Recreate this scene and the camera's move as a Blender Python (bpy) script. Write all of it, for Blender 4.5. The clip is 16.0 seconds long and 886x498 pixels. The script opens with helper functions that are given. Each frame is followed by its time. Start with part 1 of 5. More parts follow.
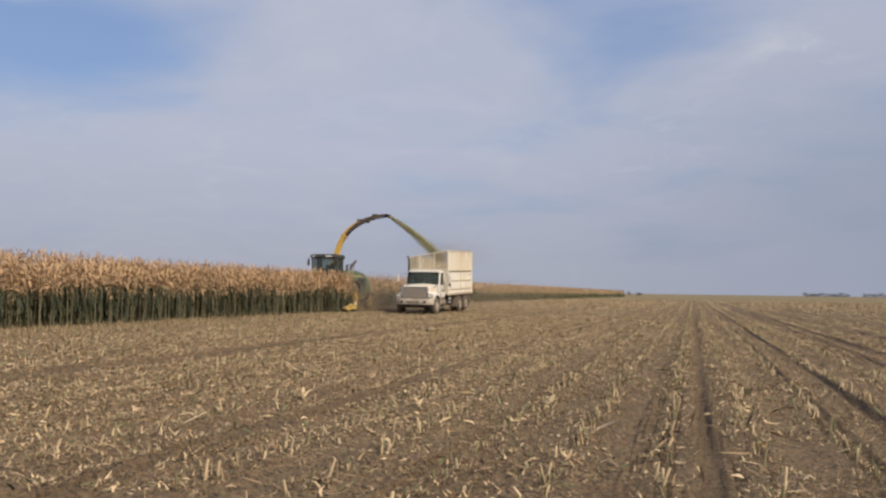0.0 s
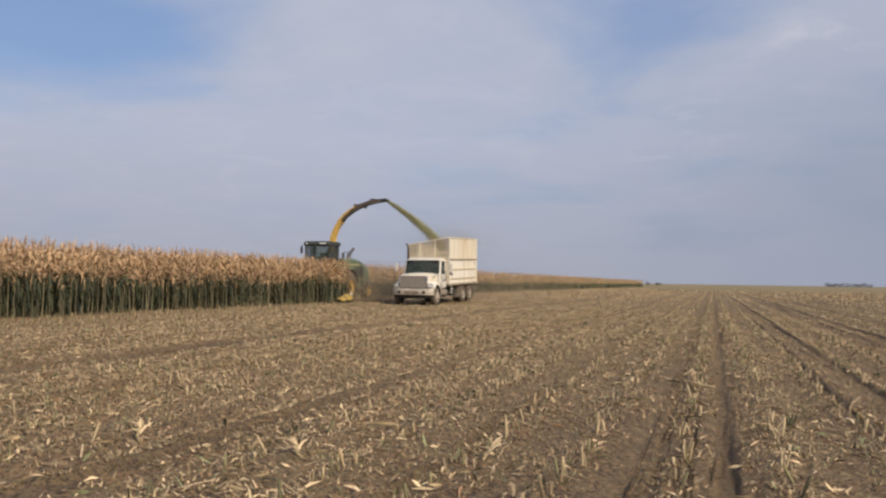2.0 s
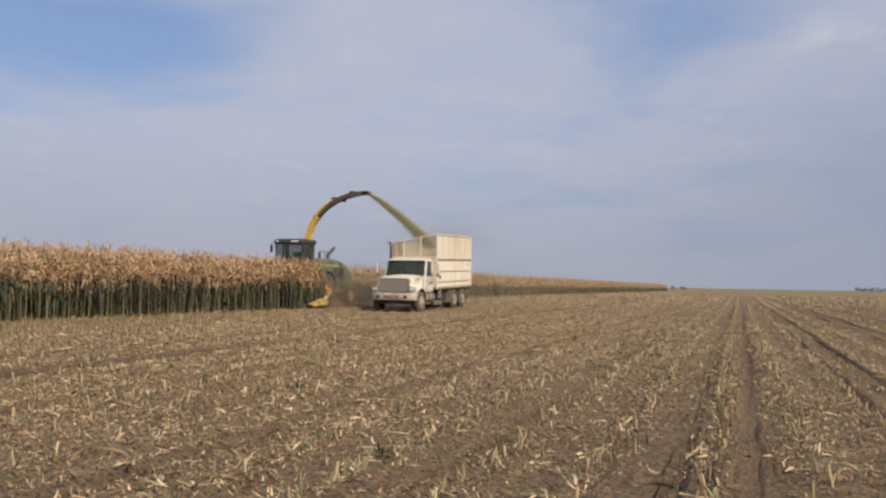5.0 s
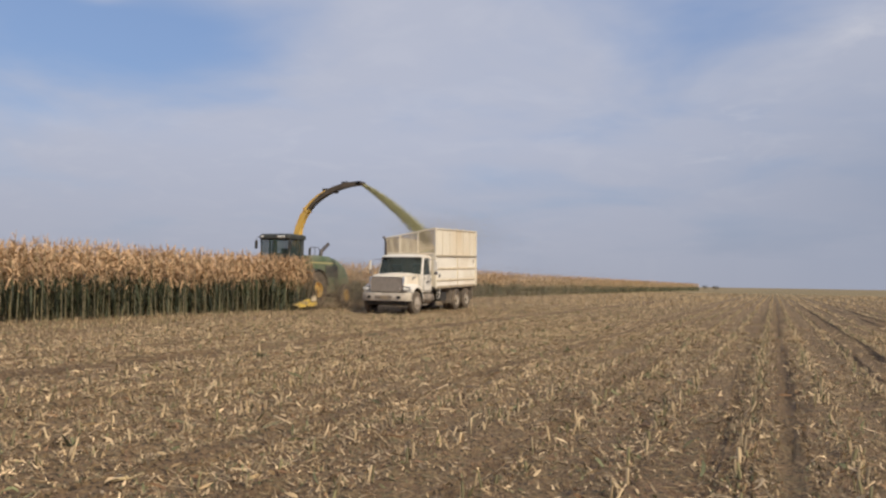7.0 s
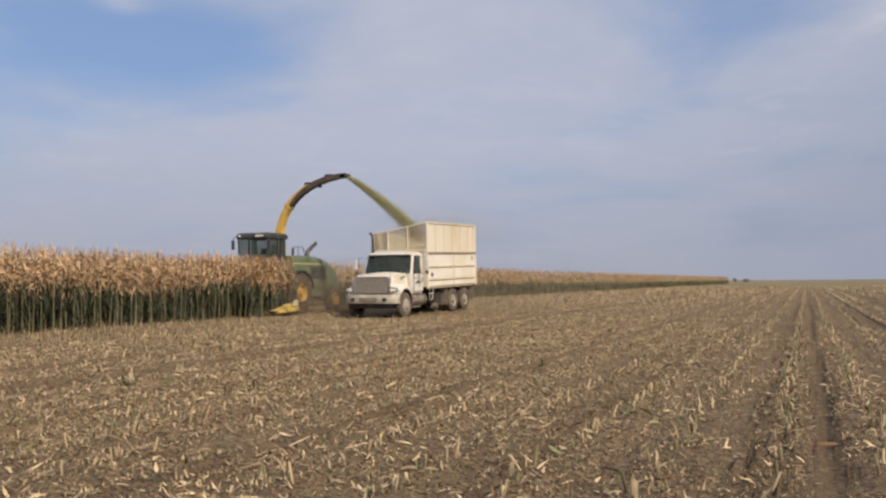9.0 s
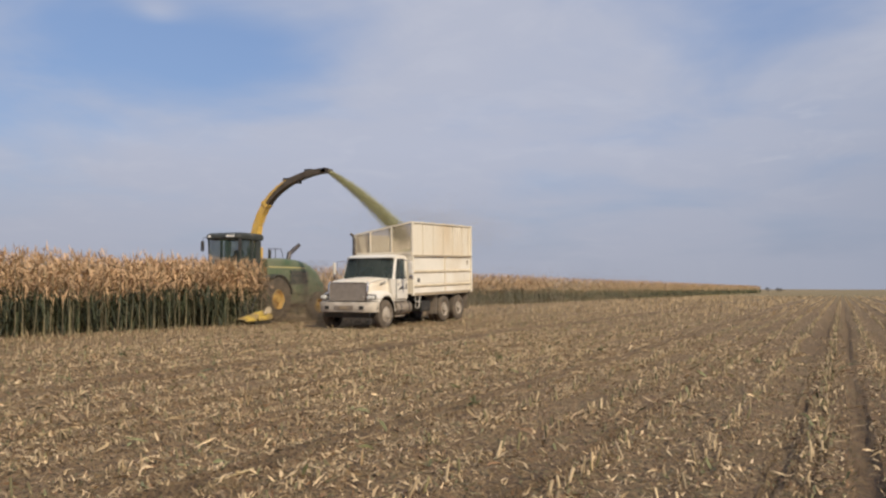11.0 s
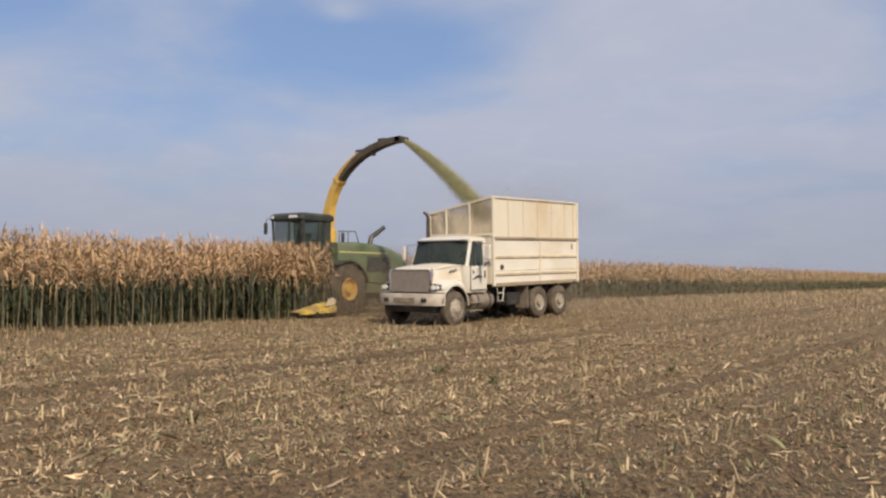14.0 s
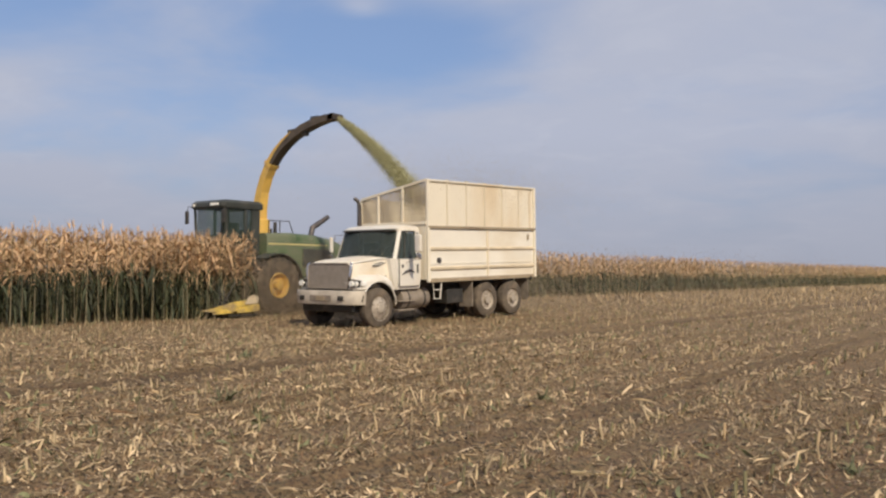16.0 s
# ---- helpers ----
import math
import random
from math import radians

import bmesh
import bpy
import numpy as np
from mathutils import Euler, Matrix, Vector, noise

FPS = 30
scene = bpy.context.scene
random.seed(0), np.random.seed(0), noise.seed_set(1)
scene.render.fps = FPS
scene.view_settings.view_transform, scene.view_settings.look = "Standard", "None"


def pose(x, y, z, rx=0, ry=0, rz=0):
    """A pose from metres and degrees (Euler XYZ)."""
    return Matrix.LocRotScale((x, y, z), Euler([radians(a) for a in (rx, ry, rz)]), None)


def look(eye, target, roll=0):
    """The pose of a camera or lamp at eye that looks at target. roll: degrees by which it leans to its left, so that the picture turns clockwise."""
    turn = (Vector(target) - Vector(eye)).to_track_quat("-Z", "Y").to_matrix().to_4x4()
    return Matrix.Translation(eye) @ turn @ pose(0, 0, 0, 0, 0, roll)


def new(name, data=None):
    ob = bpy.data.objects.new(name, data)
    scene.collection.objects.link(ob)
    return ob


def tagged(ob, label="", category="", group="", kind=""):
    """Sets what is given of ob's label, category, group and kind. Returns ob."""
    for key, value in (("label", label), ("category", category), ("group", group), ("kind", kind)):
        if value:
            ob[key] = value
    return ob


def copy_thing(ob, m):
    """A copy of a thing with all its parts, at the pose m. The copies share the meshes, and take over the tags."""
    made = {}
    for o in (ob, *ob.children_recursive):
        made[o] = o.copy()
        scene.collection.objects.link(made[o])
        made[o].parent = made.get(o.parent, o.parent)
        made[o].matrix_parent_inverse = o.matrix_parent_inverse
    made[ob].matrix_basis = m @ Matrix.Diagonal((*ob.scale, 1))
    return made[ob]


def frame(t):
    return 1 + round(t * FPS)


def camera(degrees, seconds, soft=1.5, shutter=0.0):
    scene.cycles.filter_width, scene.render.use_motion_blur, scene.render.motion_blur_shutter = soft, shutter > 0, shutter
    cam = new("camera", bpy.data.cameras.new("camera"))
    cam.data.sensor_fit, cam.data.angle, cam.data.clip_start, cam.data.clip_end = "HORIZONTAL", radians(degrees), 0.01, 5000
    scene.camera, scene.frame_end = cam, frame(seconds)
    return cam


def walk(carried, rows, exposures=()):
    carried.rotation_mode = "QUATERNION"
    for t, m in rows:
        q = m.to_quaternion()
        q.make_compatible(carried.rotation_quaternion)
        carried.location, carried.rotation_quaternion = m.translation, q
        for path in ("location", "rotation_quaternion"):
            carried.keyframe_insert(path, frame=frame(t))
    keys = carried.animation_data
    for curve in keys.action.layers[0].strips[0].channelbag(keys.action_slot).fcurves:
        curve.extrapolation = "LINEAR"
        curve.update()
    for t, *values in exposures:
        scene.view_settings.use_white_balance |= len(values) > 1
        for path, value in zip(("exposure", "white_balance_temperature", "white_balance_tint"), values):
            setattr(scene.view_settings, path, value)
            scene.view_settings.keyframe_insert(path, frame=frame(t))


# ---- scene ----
SOFT = 2.4
cam = camera(54.7, 16.0, soft=SOFT)
walk(cam, [
    (0.0, pose(0, -24.81, 1.34, 92.80, -0.78, 16.24)),
    (0.5, pose(0, -23.95, 1.34, 92.76, -0.81, 16.32)),
    (1.0, pose(0, -23.09, 1.34, 92.54, -0.69, 16.52)),
    (1.5, pose(0, -22.22, 1.34, 92.21, -0.38, 17.66)),
    (2.0, pose(0, -21.33, 1.34, 92.10, -0.84, 17.47)),
    (2.5, pose(0, -20.39, 1.34, 92.33, -1.10, 17.70)),
    (3.0, pose(0, -19.40, 1.34, 92.11, -1.54, 18.01)),
    (3.5, pose(0, -18.37, 1.34, 91.82, -1.35, 17.92)),
    (4.0, pose(0, -17.30, 1.34, 91.97, -1.37, 18.14)),
    (6.5, pose(0, -11.90, 1.34, 92.55, -0.73, 20.70)),
    (7.0, pose(0, -10.85, 1.34, 92.25, -0.94, 21.11)),
    (7.5, pose(0, -9.83, 1.34, 92.09, -0.54, 21.57)),
    (8.0, pose(0, -8.84, 1.34, 91.83, -0.22, 21.83)),
    (8.5, pose(0, -7.88, 1.34, 91.80, -0.04, 22.27)),
    (9.0, pose(0, -6.91, 1.34, 92.21, 0.40, 22.96)),
    (11.5, pose(0, -1.91, 1.34, 92.85, -0.25, 26.22)),
    (12.0, pose(0, -0.87, 1.34, 93.05, -0.02, 28.38)),
    (12.5, pose(0, 0.21, 1.34, 92.88, -1.00, 30.07)),
    (13.0, pose(0, 1.28, 1.34, 92.45, -1.36, 33.85)),
    (13.5, pose(0, 2.35, 1.34, 92.14, -0.72, 35.78)),
    (14.0, pose(0, 3.40, 1.34, 91.89, -0.34, 36.70)),
    (14.5, pose(0, 4.45, 1.34, 91.86, -0.35, 37.71)),
    (15.0, pose(0, 5.48, 1.34, 91.87, -1.01, 36.39)),
    (15.5, pose(0, 6.47, 1.34, 91.76, -0.90, 36.84)),
    (16.0, pose(0, 7.47, 1.34, 91.56, -0.32, 38.01)),
])

# ---- world and sun ----
SUN_ELEV, SUN_AZ = 40.0, 119.0     # azimuth clockwise from +y (seen from above)
sx, sy, sz = (math.cos(radians(SUN_ELEV)) * math.sin(radians(SUN_AZ)),
              math.cos(radians(SUN_ELEV)) * math.cos(radians(SUN_AZ)), math.sin(radians(SUN_ELEV)))
sun_data = bpy.data.lights.new("sun", "SUN")
sun_data.energy, sun_data.angle, sun_data.color = 3.9, radians(2.0), (1.0, 0.855, 0.64)
sun = new("sun", sun_data)
sun.matrix_world = look((60 * sx, 60 * sy, 60 * sz), (0, 0, 0))

world = bpy.data.worlds.new("sky")
scene.world = world
world.use_nodes = True
wn, wl = world.node_tree.nodes, world.node_tree.links
wn.clear()


def wmath(op, a, b=None, c=None, clamp=False):
    n = wn.new("ShaderNodeMath")
    n.operation, n.use_clamp = op, clamp
    for i, v in enumerate((a, b, c)):
        if v is None:
            continue
        if isinstance(v, (int, float)):
            n.inputs[i].default_value = v
        else:
            wl.new(v, n.inputs[i])
    return n.outputs[0]


def wmix(fac, a, b):
    n = wn.new("ShaderNodeMix")
    n.data_type = "RGBA"
    for sock, v in ((n.inputs[0], fac), (n.inputs[6], a), (n.inputs[7], b)):
        if isinstance(v, tuple):
            sock.default_value = (*v, 1)
        elif isinstance(v, (int, float)):
            sock.default_value = v
        else:
            wl.new(v, sock)
    return n.outputs[2]


tc = wn.new("ShaderNodeTexCoord")
sky = wn.new("ShaderNodeTexSky")
sky.sky_type, sky.sun_disc = "NISHITA", False
sky.sun_elevation, sky.sun_rotation = radians(SUN_ELEV), radians(SUN_AZ)
sky.air_density, sky.dust_density, sky.ozone_density = 1.0, 2.0, 1.5
sep = wn.new("ShaderNodeSeparateXYZ")
wl.new(tc.outputs["Generated"], sep.inputs[0])
up = sep.outputs[2]
# high thin cloud sheet: the direction is projected on a flat layer, so streaks flatten towards the horizon
upc = wmath("MAXIMUM", up, 0.03)
upd = wmath("ADD", upc, 0.18)
comb = wn.new("ShaderNodeCombineXYZ")
wl.new(wmath("DIVIDE", sep.outputs[0], upd), comb.inputs[0])
wl.new(wmath("DIVIDE", sep.outputs[1], upd), comb.inputs[1])


def wnoise(scale, detail, rough, dist=0.0, offset=0.0):
    mp = wn.new("ShaderNodeMapping")
    mp.inputs["Location"].default_value = (offset, offset * 0.7, 0)
    wl.new(comb.outputs[0], mp.inputs[0])
    n = wn.new("ShaderNodeTexNoise")
    n.inputs["Scale"].default_value, n.inputs["Detail"].default_value = scale, detail
    n.inputs["Roughness"].default_value, n.inputs["Distortion"].default_value = rough, dist
    wl.new(mp.outputs[0], n.inputs["Vector"])
    return n.outputs[0]


def wgap(d, size, amount):
    """A soft opening (negative) or thickening (positive) of the sheet round a direction."""
    n = wn.new("ShaderNodeVectorMath")
    n.operation = "DISTANCE"
    mp = wn.new("ShaderNodeVectorMath")
    mp.operation = "MULTIPLY"
    mp.inputs[1].default_value = (1, 1, 2.2)
    wl.new(tc.outputs["Generated"], mp.inputs[0])
    wl.new(mp.outputs[0], n.inputs[0])
    n.inputs[1].default_value = (d[0], d[1], d[2] * 2.2)
    v = wmath("DIVIDE", n.outputs["Value"], size)
    v = wmath("MULTIPLY", v, v)
    v = wmath("POWER", 2.718, wmath("MULTIPLY", v, -1.0))
    return wmath("MULTIPLY", v, amount)


sheet = wmath("ADD", wmath("MULTIPLY", wnoise(1.3, 5, 0.5, 0.3), 1.3), 0.10)
for d, size, amount in (((-0.595, 0.755, 0.262), 0.13, -0.26), ((-0.77, 0.59, 0.25), 0.22, -0.44), ((-0.62, 0.77, 0.13), 0.15, 0.25), ((-0.045, 0.957, 0.29), 0.13, -0.30),
                        ((-0.66, 0.69, 0.296), 0.035, 0.22), ((0.111, 0.963, 0.247), 0.10, 0.12)):
    sheet = wmath("ADD", sheet, wgap(d, size, amount))
mask = wn.new("ShaderNodeMapRange")
mask.interpolation_type = "SMOOTHSTEP"
mask.inputs["From Min"].default_value, mask.inputs["From Max"].default_value = 0.28, 0.86
wl.new(sheet, mask.inputs["Value"])
wisp = wn.new("ShaderNodeMapRange")
wisp.inputs["From Min"].default_value, wisp.inputs["From Max"].default_value = 0.50, 0.78
wl.new(wnoise(4.2, 7, 0.6, 0.5, 4.3), wisp.inputs["Value"])
scaled = wn.new("ShaderNodeVectorMath")
scaled.operation = "SCALE"
scaled.inputs["Scale"].default_value = 0.11
wl.new(sky.outputs[0], scaled.inputs[0])
clear = wmix(0.55, scaled.outputs[0], (0.24, 0.36, 0.66))
# brighter ragged billows in a few parts of the sky
billow = wmath("ADD", wmath("ADD", wgap((-0.025, 0.983, 0.184), 0.045, 1.2), wgap((0.115, 0.959, 0.255), 0.07, 1.2)), wgap((-0.042, 0.99, 0.138), 0.06, 0.8))
billow = wmath("ADD", billow, wgap((-0.665, 0.69, 0.296), 0.04, 1.0))
billow = wmath("MULTIPLY", wmath("ADD", billow, 0.40), wisp.outputs[0], clamp=True)
billow = wmath("ADD", billow, wgap((-0.661, 0.692, 0.292), 0.020, 0.60), clamp=True)
cloud = wmix(wmath("MULTIPLY", billow, 0.65), (0.458, 0.490, 0.602), (0.62, 0.63, 0.70))
whole = wmix(mask.outputs[0], clear, cloud)
# the distant air above the horizon is a grey blue, a little paler towards the harvest dust
low = wn.new("ShaderNodeMapRange")
low.inputs["From Min"].default_value, low.inputs["From Max"].default_value = 0.0, 0.16
low.inputs["To Min"].default_value, low.inputs["To Max"].default_value = 0.75, 0.0
wl.new(up, low.inputs["Value"])
whole = wmix(low.outputs[0], whole, (0.358, 0.372, 0.440))
# far shaded cloud low in one quarter
whole = wmix(wgap((0.28, 0.955, 0.09), 0.34, 0.80), whole, (0.285, 0.325, 0.425))
bgn = wn.new("ShaderNodeBackground")
wl.new(whole, bgn.inputs["Color"])
bgn.inputs["Strength"].default_value = 1.0
wo = wn.new("ShaderNodeOutputWorld")
wl.new(bgn.outputs[0], wo.inputs["Surface"])

# ---- materials ----


def mat(name, base, rough=0.6, metal=0.0, var=0.25, scale=6.0, fine=60.0, bump=0.15, island=0.0, obj=0.0,
        alt=None, alt_at=0.55, dist=0.01, stretch=(1, 1, 1), grit=0.35):
    """A surface with two scales of variation; alt is a second colour (dust, stain) that comes in patches."""
    m = bpy.data.materials.new(name)
    m.use_nodes = True
    nt = m.node_tree
    b = nt.nodes["Principled BSDF"]
    b.inputs["Roughness"].default_value, b.inputs["Metallic"].default_value = rough, metal
    co = nt.nodes.new("ShaderNodeTexCoord")
    mp = nt.nodes.new("ShaderNodeMapping")
    mp.inputs["Scale"].default_value = stretch
    nt.links.new(co.outputs["Object"], mp.inputs[0])

    def noi(sc, det):
        n = nt.nodes.new("ShaderNodeTexNoise")
        n.inputs["Scale"].default_value, n.inputs["Detail"].default_value = sc, det
        nt.links.new(mp.outputs[0], n.inputs["Vector"])
        return n.outputs[0]

    def mx(fac, a, c, blend="MIX"):
        n = nt.nodes.new("ShaderNodeMix")
        n.data_type, n.blend_type = "RGBA", blend
        for sock, v in ((n.inputs[0], fac), (n.inputs[6], a), (n.inputs[7], c)):
            if isinstance(v, tuple):
                sock.default_value = (*v, 1)
            elif isinstance(v, (int, float)):
                sock.default_value = v
            else:
                nt.links.new(v, sock)
        return n.outputs[2]

    def rng(v, lo, hi, a, c):
        n = nt.nodes.new("ShaderNodeMapRange")
        for k, x in zip(("From Min", "From Max", "To Min", "To Max"), (lo, hi, a, c)):
            n.inputs[k].default_value = x
        nt.links.new(v, n.inputs["Value"])
        return n.outputs[0]

    big, small = noi(scale, 4), noi(fine, 3)
    col = mx(rng(big, 0.35, 0.65, 0, 1), tuple(c * (1 - var) for c in base), tuple(min(1, c * (1 + var)) for c in base))
    if alt:
        col = mx(rng(noi(scale * 0.45, 5), alt_at, alt_at + 0.2, 0, 1), col, alt)
    col = mx(rng(small, 0.3, 0.7, 0, grit), col, tuple(c * 0.6 for c in base))
    for amount, node, sock in ((island, "ShaderNodeNewGeometry", "Random Per Island"), (obj, "ShaderNodeObjectInfo", "Random")):
        if amount:
            g = nt.nodes.new(node)
            hsv = nt.nodes.new("ShaderNodeHueSaturation")
            nt.links.new(rng(g.outputs[sock], 0, 1, 1 - amount, 1 + amount), hsv.inputs["Value"])
            nt.links.new(col, hsv.inputs["Color"])
            col = hsv.outputs[0]
    nt.links.new(col, b.inputs["Base Color"])
    if bump:
        bp = nt.nodes.new("ShaderNodeBump")
        bp.inputs["Strength"].default_value, bp.inputs["Distance"].default_value = bump, dist
        nt.links.new(small, bp.inputs["Height"])
        nt.links.new(bp.outputs[0], b.inputs["Normal"])
    return m


M_WHITE = mat("truck_paint", (0.72, 0.685, 0.62), 0.35, var=0.04, scale=2.0, fine=25, bump=0.03, alt=(0.62, 0.535, 0.41), alt_at=0.52, grit=0.08)
M_BOX = mat("box_paint", (0.79, 0.725, 0.60), 0.5, var=0.04, scale=1.2, fine=20, bump=0.04, alt=(0.67, 0.545, 0.375), alt_at=0.49, stretch=(1, 1, 0.45), grit=0.06)
M_BOXLOW = mat("lower_box_paint", (0.81, 0.765, 0.675), 0.45, var=0.05, scale=1.5, fine=20, bump=0.04, alt=(0.70, 0.615, 0.48), alt_at=0.53, stretch=(1, 0.5, 1), grit=0.08)
M_BOXLINE = mat("stained_box_paint", (0.66, 0.58, 0.44), 0.55, var=0.12, scale=2, alt=(0.50, 0.40, 0.27), alt_at=0.52, stretch=(1, 1, 0.4), grit=0.08)
M_HOODDUST = mat("dusty_hood_paint", (0.70, 0.64, 0.54), 0.5, var=0.06, scale=3, alt=(0.60, 0.50, 0.37), alt_at=0.48, grit=0.1)
# stain brown, darkened so the side ribs carry their shadow lines in the colour
M_RIB = mat("shaded_stained_rib", (0.56, 0.47, 0.34), 0.55, var=0.12, scale=2, alt=(0.70, 0.60, 0.45), alt_at=0.5, grit=0.1)
M_BUMPER = mat("dusty_bumper_paint", (0.56, 0.50, 0.42), 0.5, var=0.1, scale=4, alt=(0.36, 0.30, 0.235), alt_at=0.5, grit=0.15)
M_BOXR = mat("box_rail", (0.36, 0.29, 0.20), 0.6, var=0.12, scale=3, fine=30, alt=(0.26, 0.20, 0.14), alt_at=0.5)
M_SCREEN = mat("screen_wire", (0.50, 0.42, 0.31), 0.6, metal=0.2, var=0.1)
M_BUGSCREEN = mat("grille_screen", (0.33, 0.285, 0.24), 0.5, metal=0.3, var=0.1, fine=300, bump=0.3)
M_DUSTY = mat("dusty_steel", (0.29, 0.245, 0.20), 0.7, metal=0.2, var=0.2, scale=5, alt=(0.36, 0.29, 0.22))
M_RIM = mat("wheel_steel", (0.46, 0.40, 0.33), 0.5, metal=0.1, var=0.15, scale=8, alt=(0.42, 0.35, 0.27))
M_TYRE = mat("tyre_rubber", (0.11, 0.088, 0.068), 0.9, var=0.3, scale=6, alt=(0.22, 0.17, 0.12), alt_at=0.50)
M_FIELDTYRE = mat("field_tyre_rubber", (0.055, 0.046, 0.038), 0.9, var=0.3, scale=5, alt=(0.15, 0.115, 0.082), alt_at=0.50)
M_BLACK = mat("black_plastic", (0.035, 0.033, 0.03), 0.55, var=0.3, alt=(0.10, 0.085, 0.07), alt_at=0.5)
M_CHROME = mat("chrome", (0.72, 0.70, 0.68), 0.18, metal=1.0, var=0.1, bump=0.0, alt=(0.5, 0.45, 0.38))
M_STACK = mat("exhaust_steel", (0.10, 0.09, 0.09), 0.5, metal=0.5, var=0.3, alt=(0.18, 0.13, 0.10))
M_GREEN = mat("green_paint", (0.06, 0.108, 0.04), 0.55, var=0.2, scale=2, alt=(0.155, 0.17, 0.105), alt_at=0.36)
M_YELLOW = mat("yellow_paint", (0.72, 0.455, 0.10), 0.5, var=0.10, scale=3, alt=(0.56, 0.38, 0.14), alt_at=0.46)
M_SPOUTDK = mat("dark_spout_steel", (0.095, 0.075, 0.055), 0.6, metal=0.15, var=0.35, scale=3, alt=(0.20, 0.145, 0.06), alt_at=0.56)
M_ROOF = mat("dark_cab_plastic", (0.045, 0.050, 0.045), 0.6, var=0.25, scale=3, alt=(0.095, 0.085, 0.068))
M_SEAT = mat("cab_interior", (0.06, 0.06, 0.06), 0.8)
M_LAMP = mat("lamp_lens", (0.85, 0.84, 0.80), 0.15, var=0.05, bump=0.0)
M_DECAL = mat("dark_decal", (0.06, 0.055, 0.055), 0.5, var=0.1, bump=0.0)
M_CHOP = mat("chopped_corn", (0.43, 0.415, 0.235), 0.8, var=0.15, island=0.25, bump=0.0)
M_STUB = mat("stubble_straw", (0.42, 0.322, 0.195), 0.75, var=0.25, island=0.5, bump=0.0, scale=1.5, alt=(0.30, 0.20, 0.10), alt_at=0.5)
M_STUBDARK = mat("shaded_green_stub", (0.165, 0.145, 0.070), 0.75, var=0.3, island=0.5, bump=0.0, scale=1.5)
M_LITTER = mat("maize_litter", (0.53, 0.400, 0.245), 0.75, var=0.25, island=0.6, bump=0.0, scale=1.0, alt=(0.30, 0.195, 0.11), alt_at=0.52)
M_OLDLITTER = mat("weathered_litter", (0.335, 0.245, 0.138), 0.85, var=0.3, island=0.5, bump=0.0)
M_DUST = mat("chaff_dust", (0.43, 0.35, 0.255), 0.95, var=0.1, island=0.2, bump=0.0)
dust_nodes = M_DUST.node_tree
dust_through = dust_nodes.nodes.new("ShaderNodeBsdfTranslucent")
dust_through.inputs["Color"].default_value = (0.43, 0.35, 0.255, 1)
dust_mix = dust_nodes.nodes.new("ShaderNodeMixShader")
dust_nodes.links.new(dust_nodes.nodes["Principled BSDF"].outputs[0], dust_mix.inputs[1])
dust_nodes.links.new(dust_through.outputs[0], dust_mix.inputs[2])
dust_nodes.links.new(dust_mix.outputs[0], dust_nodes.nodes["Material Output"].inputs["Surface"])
M_STRIPE = mat("pale_stripe", (0.56, 0.48, 0.22), 0.6, var=0.15)
M_DULLYEL = mat("dusty_yellow_paint", (0.52, 0.37, 0.075), 0.7, var=0.25, scale=5, alt=(0.26, 0.195, 0.115), alt_at=0.42)
M_RUSTLITTER = mat("rusty_husk", (0.26, 0.150, 0.082), 0.85, var=0.3, island=0.3, bump=0.0)
M_GREENLEAF = mat("green_shred", (0.175, 0.180, 0.088), 0.8, var=0.3, island=0.45, bump=0.0)
M_DRY = mat("dry_maize_leaf", (0.545, 0.360, 0.205), 0.75, var=0.2, island=0.3, bump=0.0, scale=0.8)
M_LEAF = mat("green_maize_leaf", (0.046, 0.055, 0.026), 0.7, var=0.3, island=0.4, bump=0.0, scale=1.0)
M_STALK = mat("maize_stalk", (0.27, 0.235, 0.125), 0.7, var=0.3, island=0.4, bump=0.0)
M_CANE = mat("pale_maize_cane", (0.215, 0.185, 0.115), 0.7, var=0.25, island=0.3, bump=0.0)
# foliage colour raised to carry some distance haze
M_TREE = mat("far_foliage", (0.125, 0.118, 0.09), 0.8, var=0.3, island=0.4, bump=0.0)
M_BARK = mat("bark", (0.10, 0.08, 0.06), 0.9)


def glass(name, tint, rough=0.05, alpha=0.35):
    m = bpy.data.materials.new(name)
    m.use_nodes = True
    nt = m.node_tree
    b = nt.nodes["Principled BSDF"]
    b.inputs["Base Color"].default_value = (*tint, 1)
    b.inputs["Roughness"].default_value = rough
    b.inputs["Alpha"].default_value = alpha
    n = nt.nodes.new("ShaderNodeTexNoise")
    n.inputs["Scale"].default_value = 4
    r = nt.nodes.new("ShaderNodeMapRange")
    r.inputs["To Min"].default_value, r.inputs["To Max"].default_value = rough, rough + 0.25
    nt.links.new(n.outputs[0], r.inputs["Value"])
    nt.links.new(r.outputs[0], b.inputs["Roughness"])
    return m


M_WINDSHIELD = glass("windshield_glass", (0.045, 0.06, 0.055), 0.08, 0.80)
# lighter teal than the side glass: the reflection is put into the tint
M_FRONTGLASS = glass("cab_front_glass", (0.11, 0.17, 0.15), 0.06, 0.38)
M_CABGLASS = glass("cab_glass", (0.035, 0.055, 0.048), 0.10, 0.45)


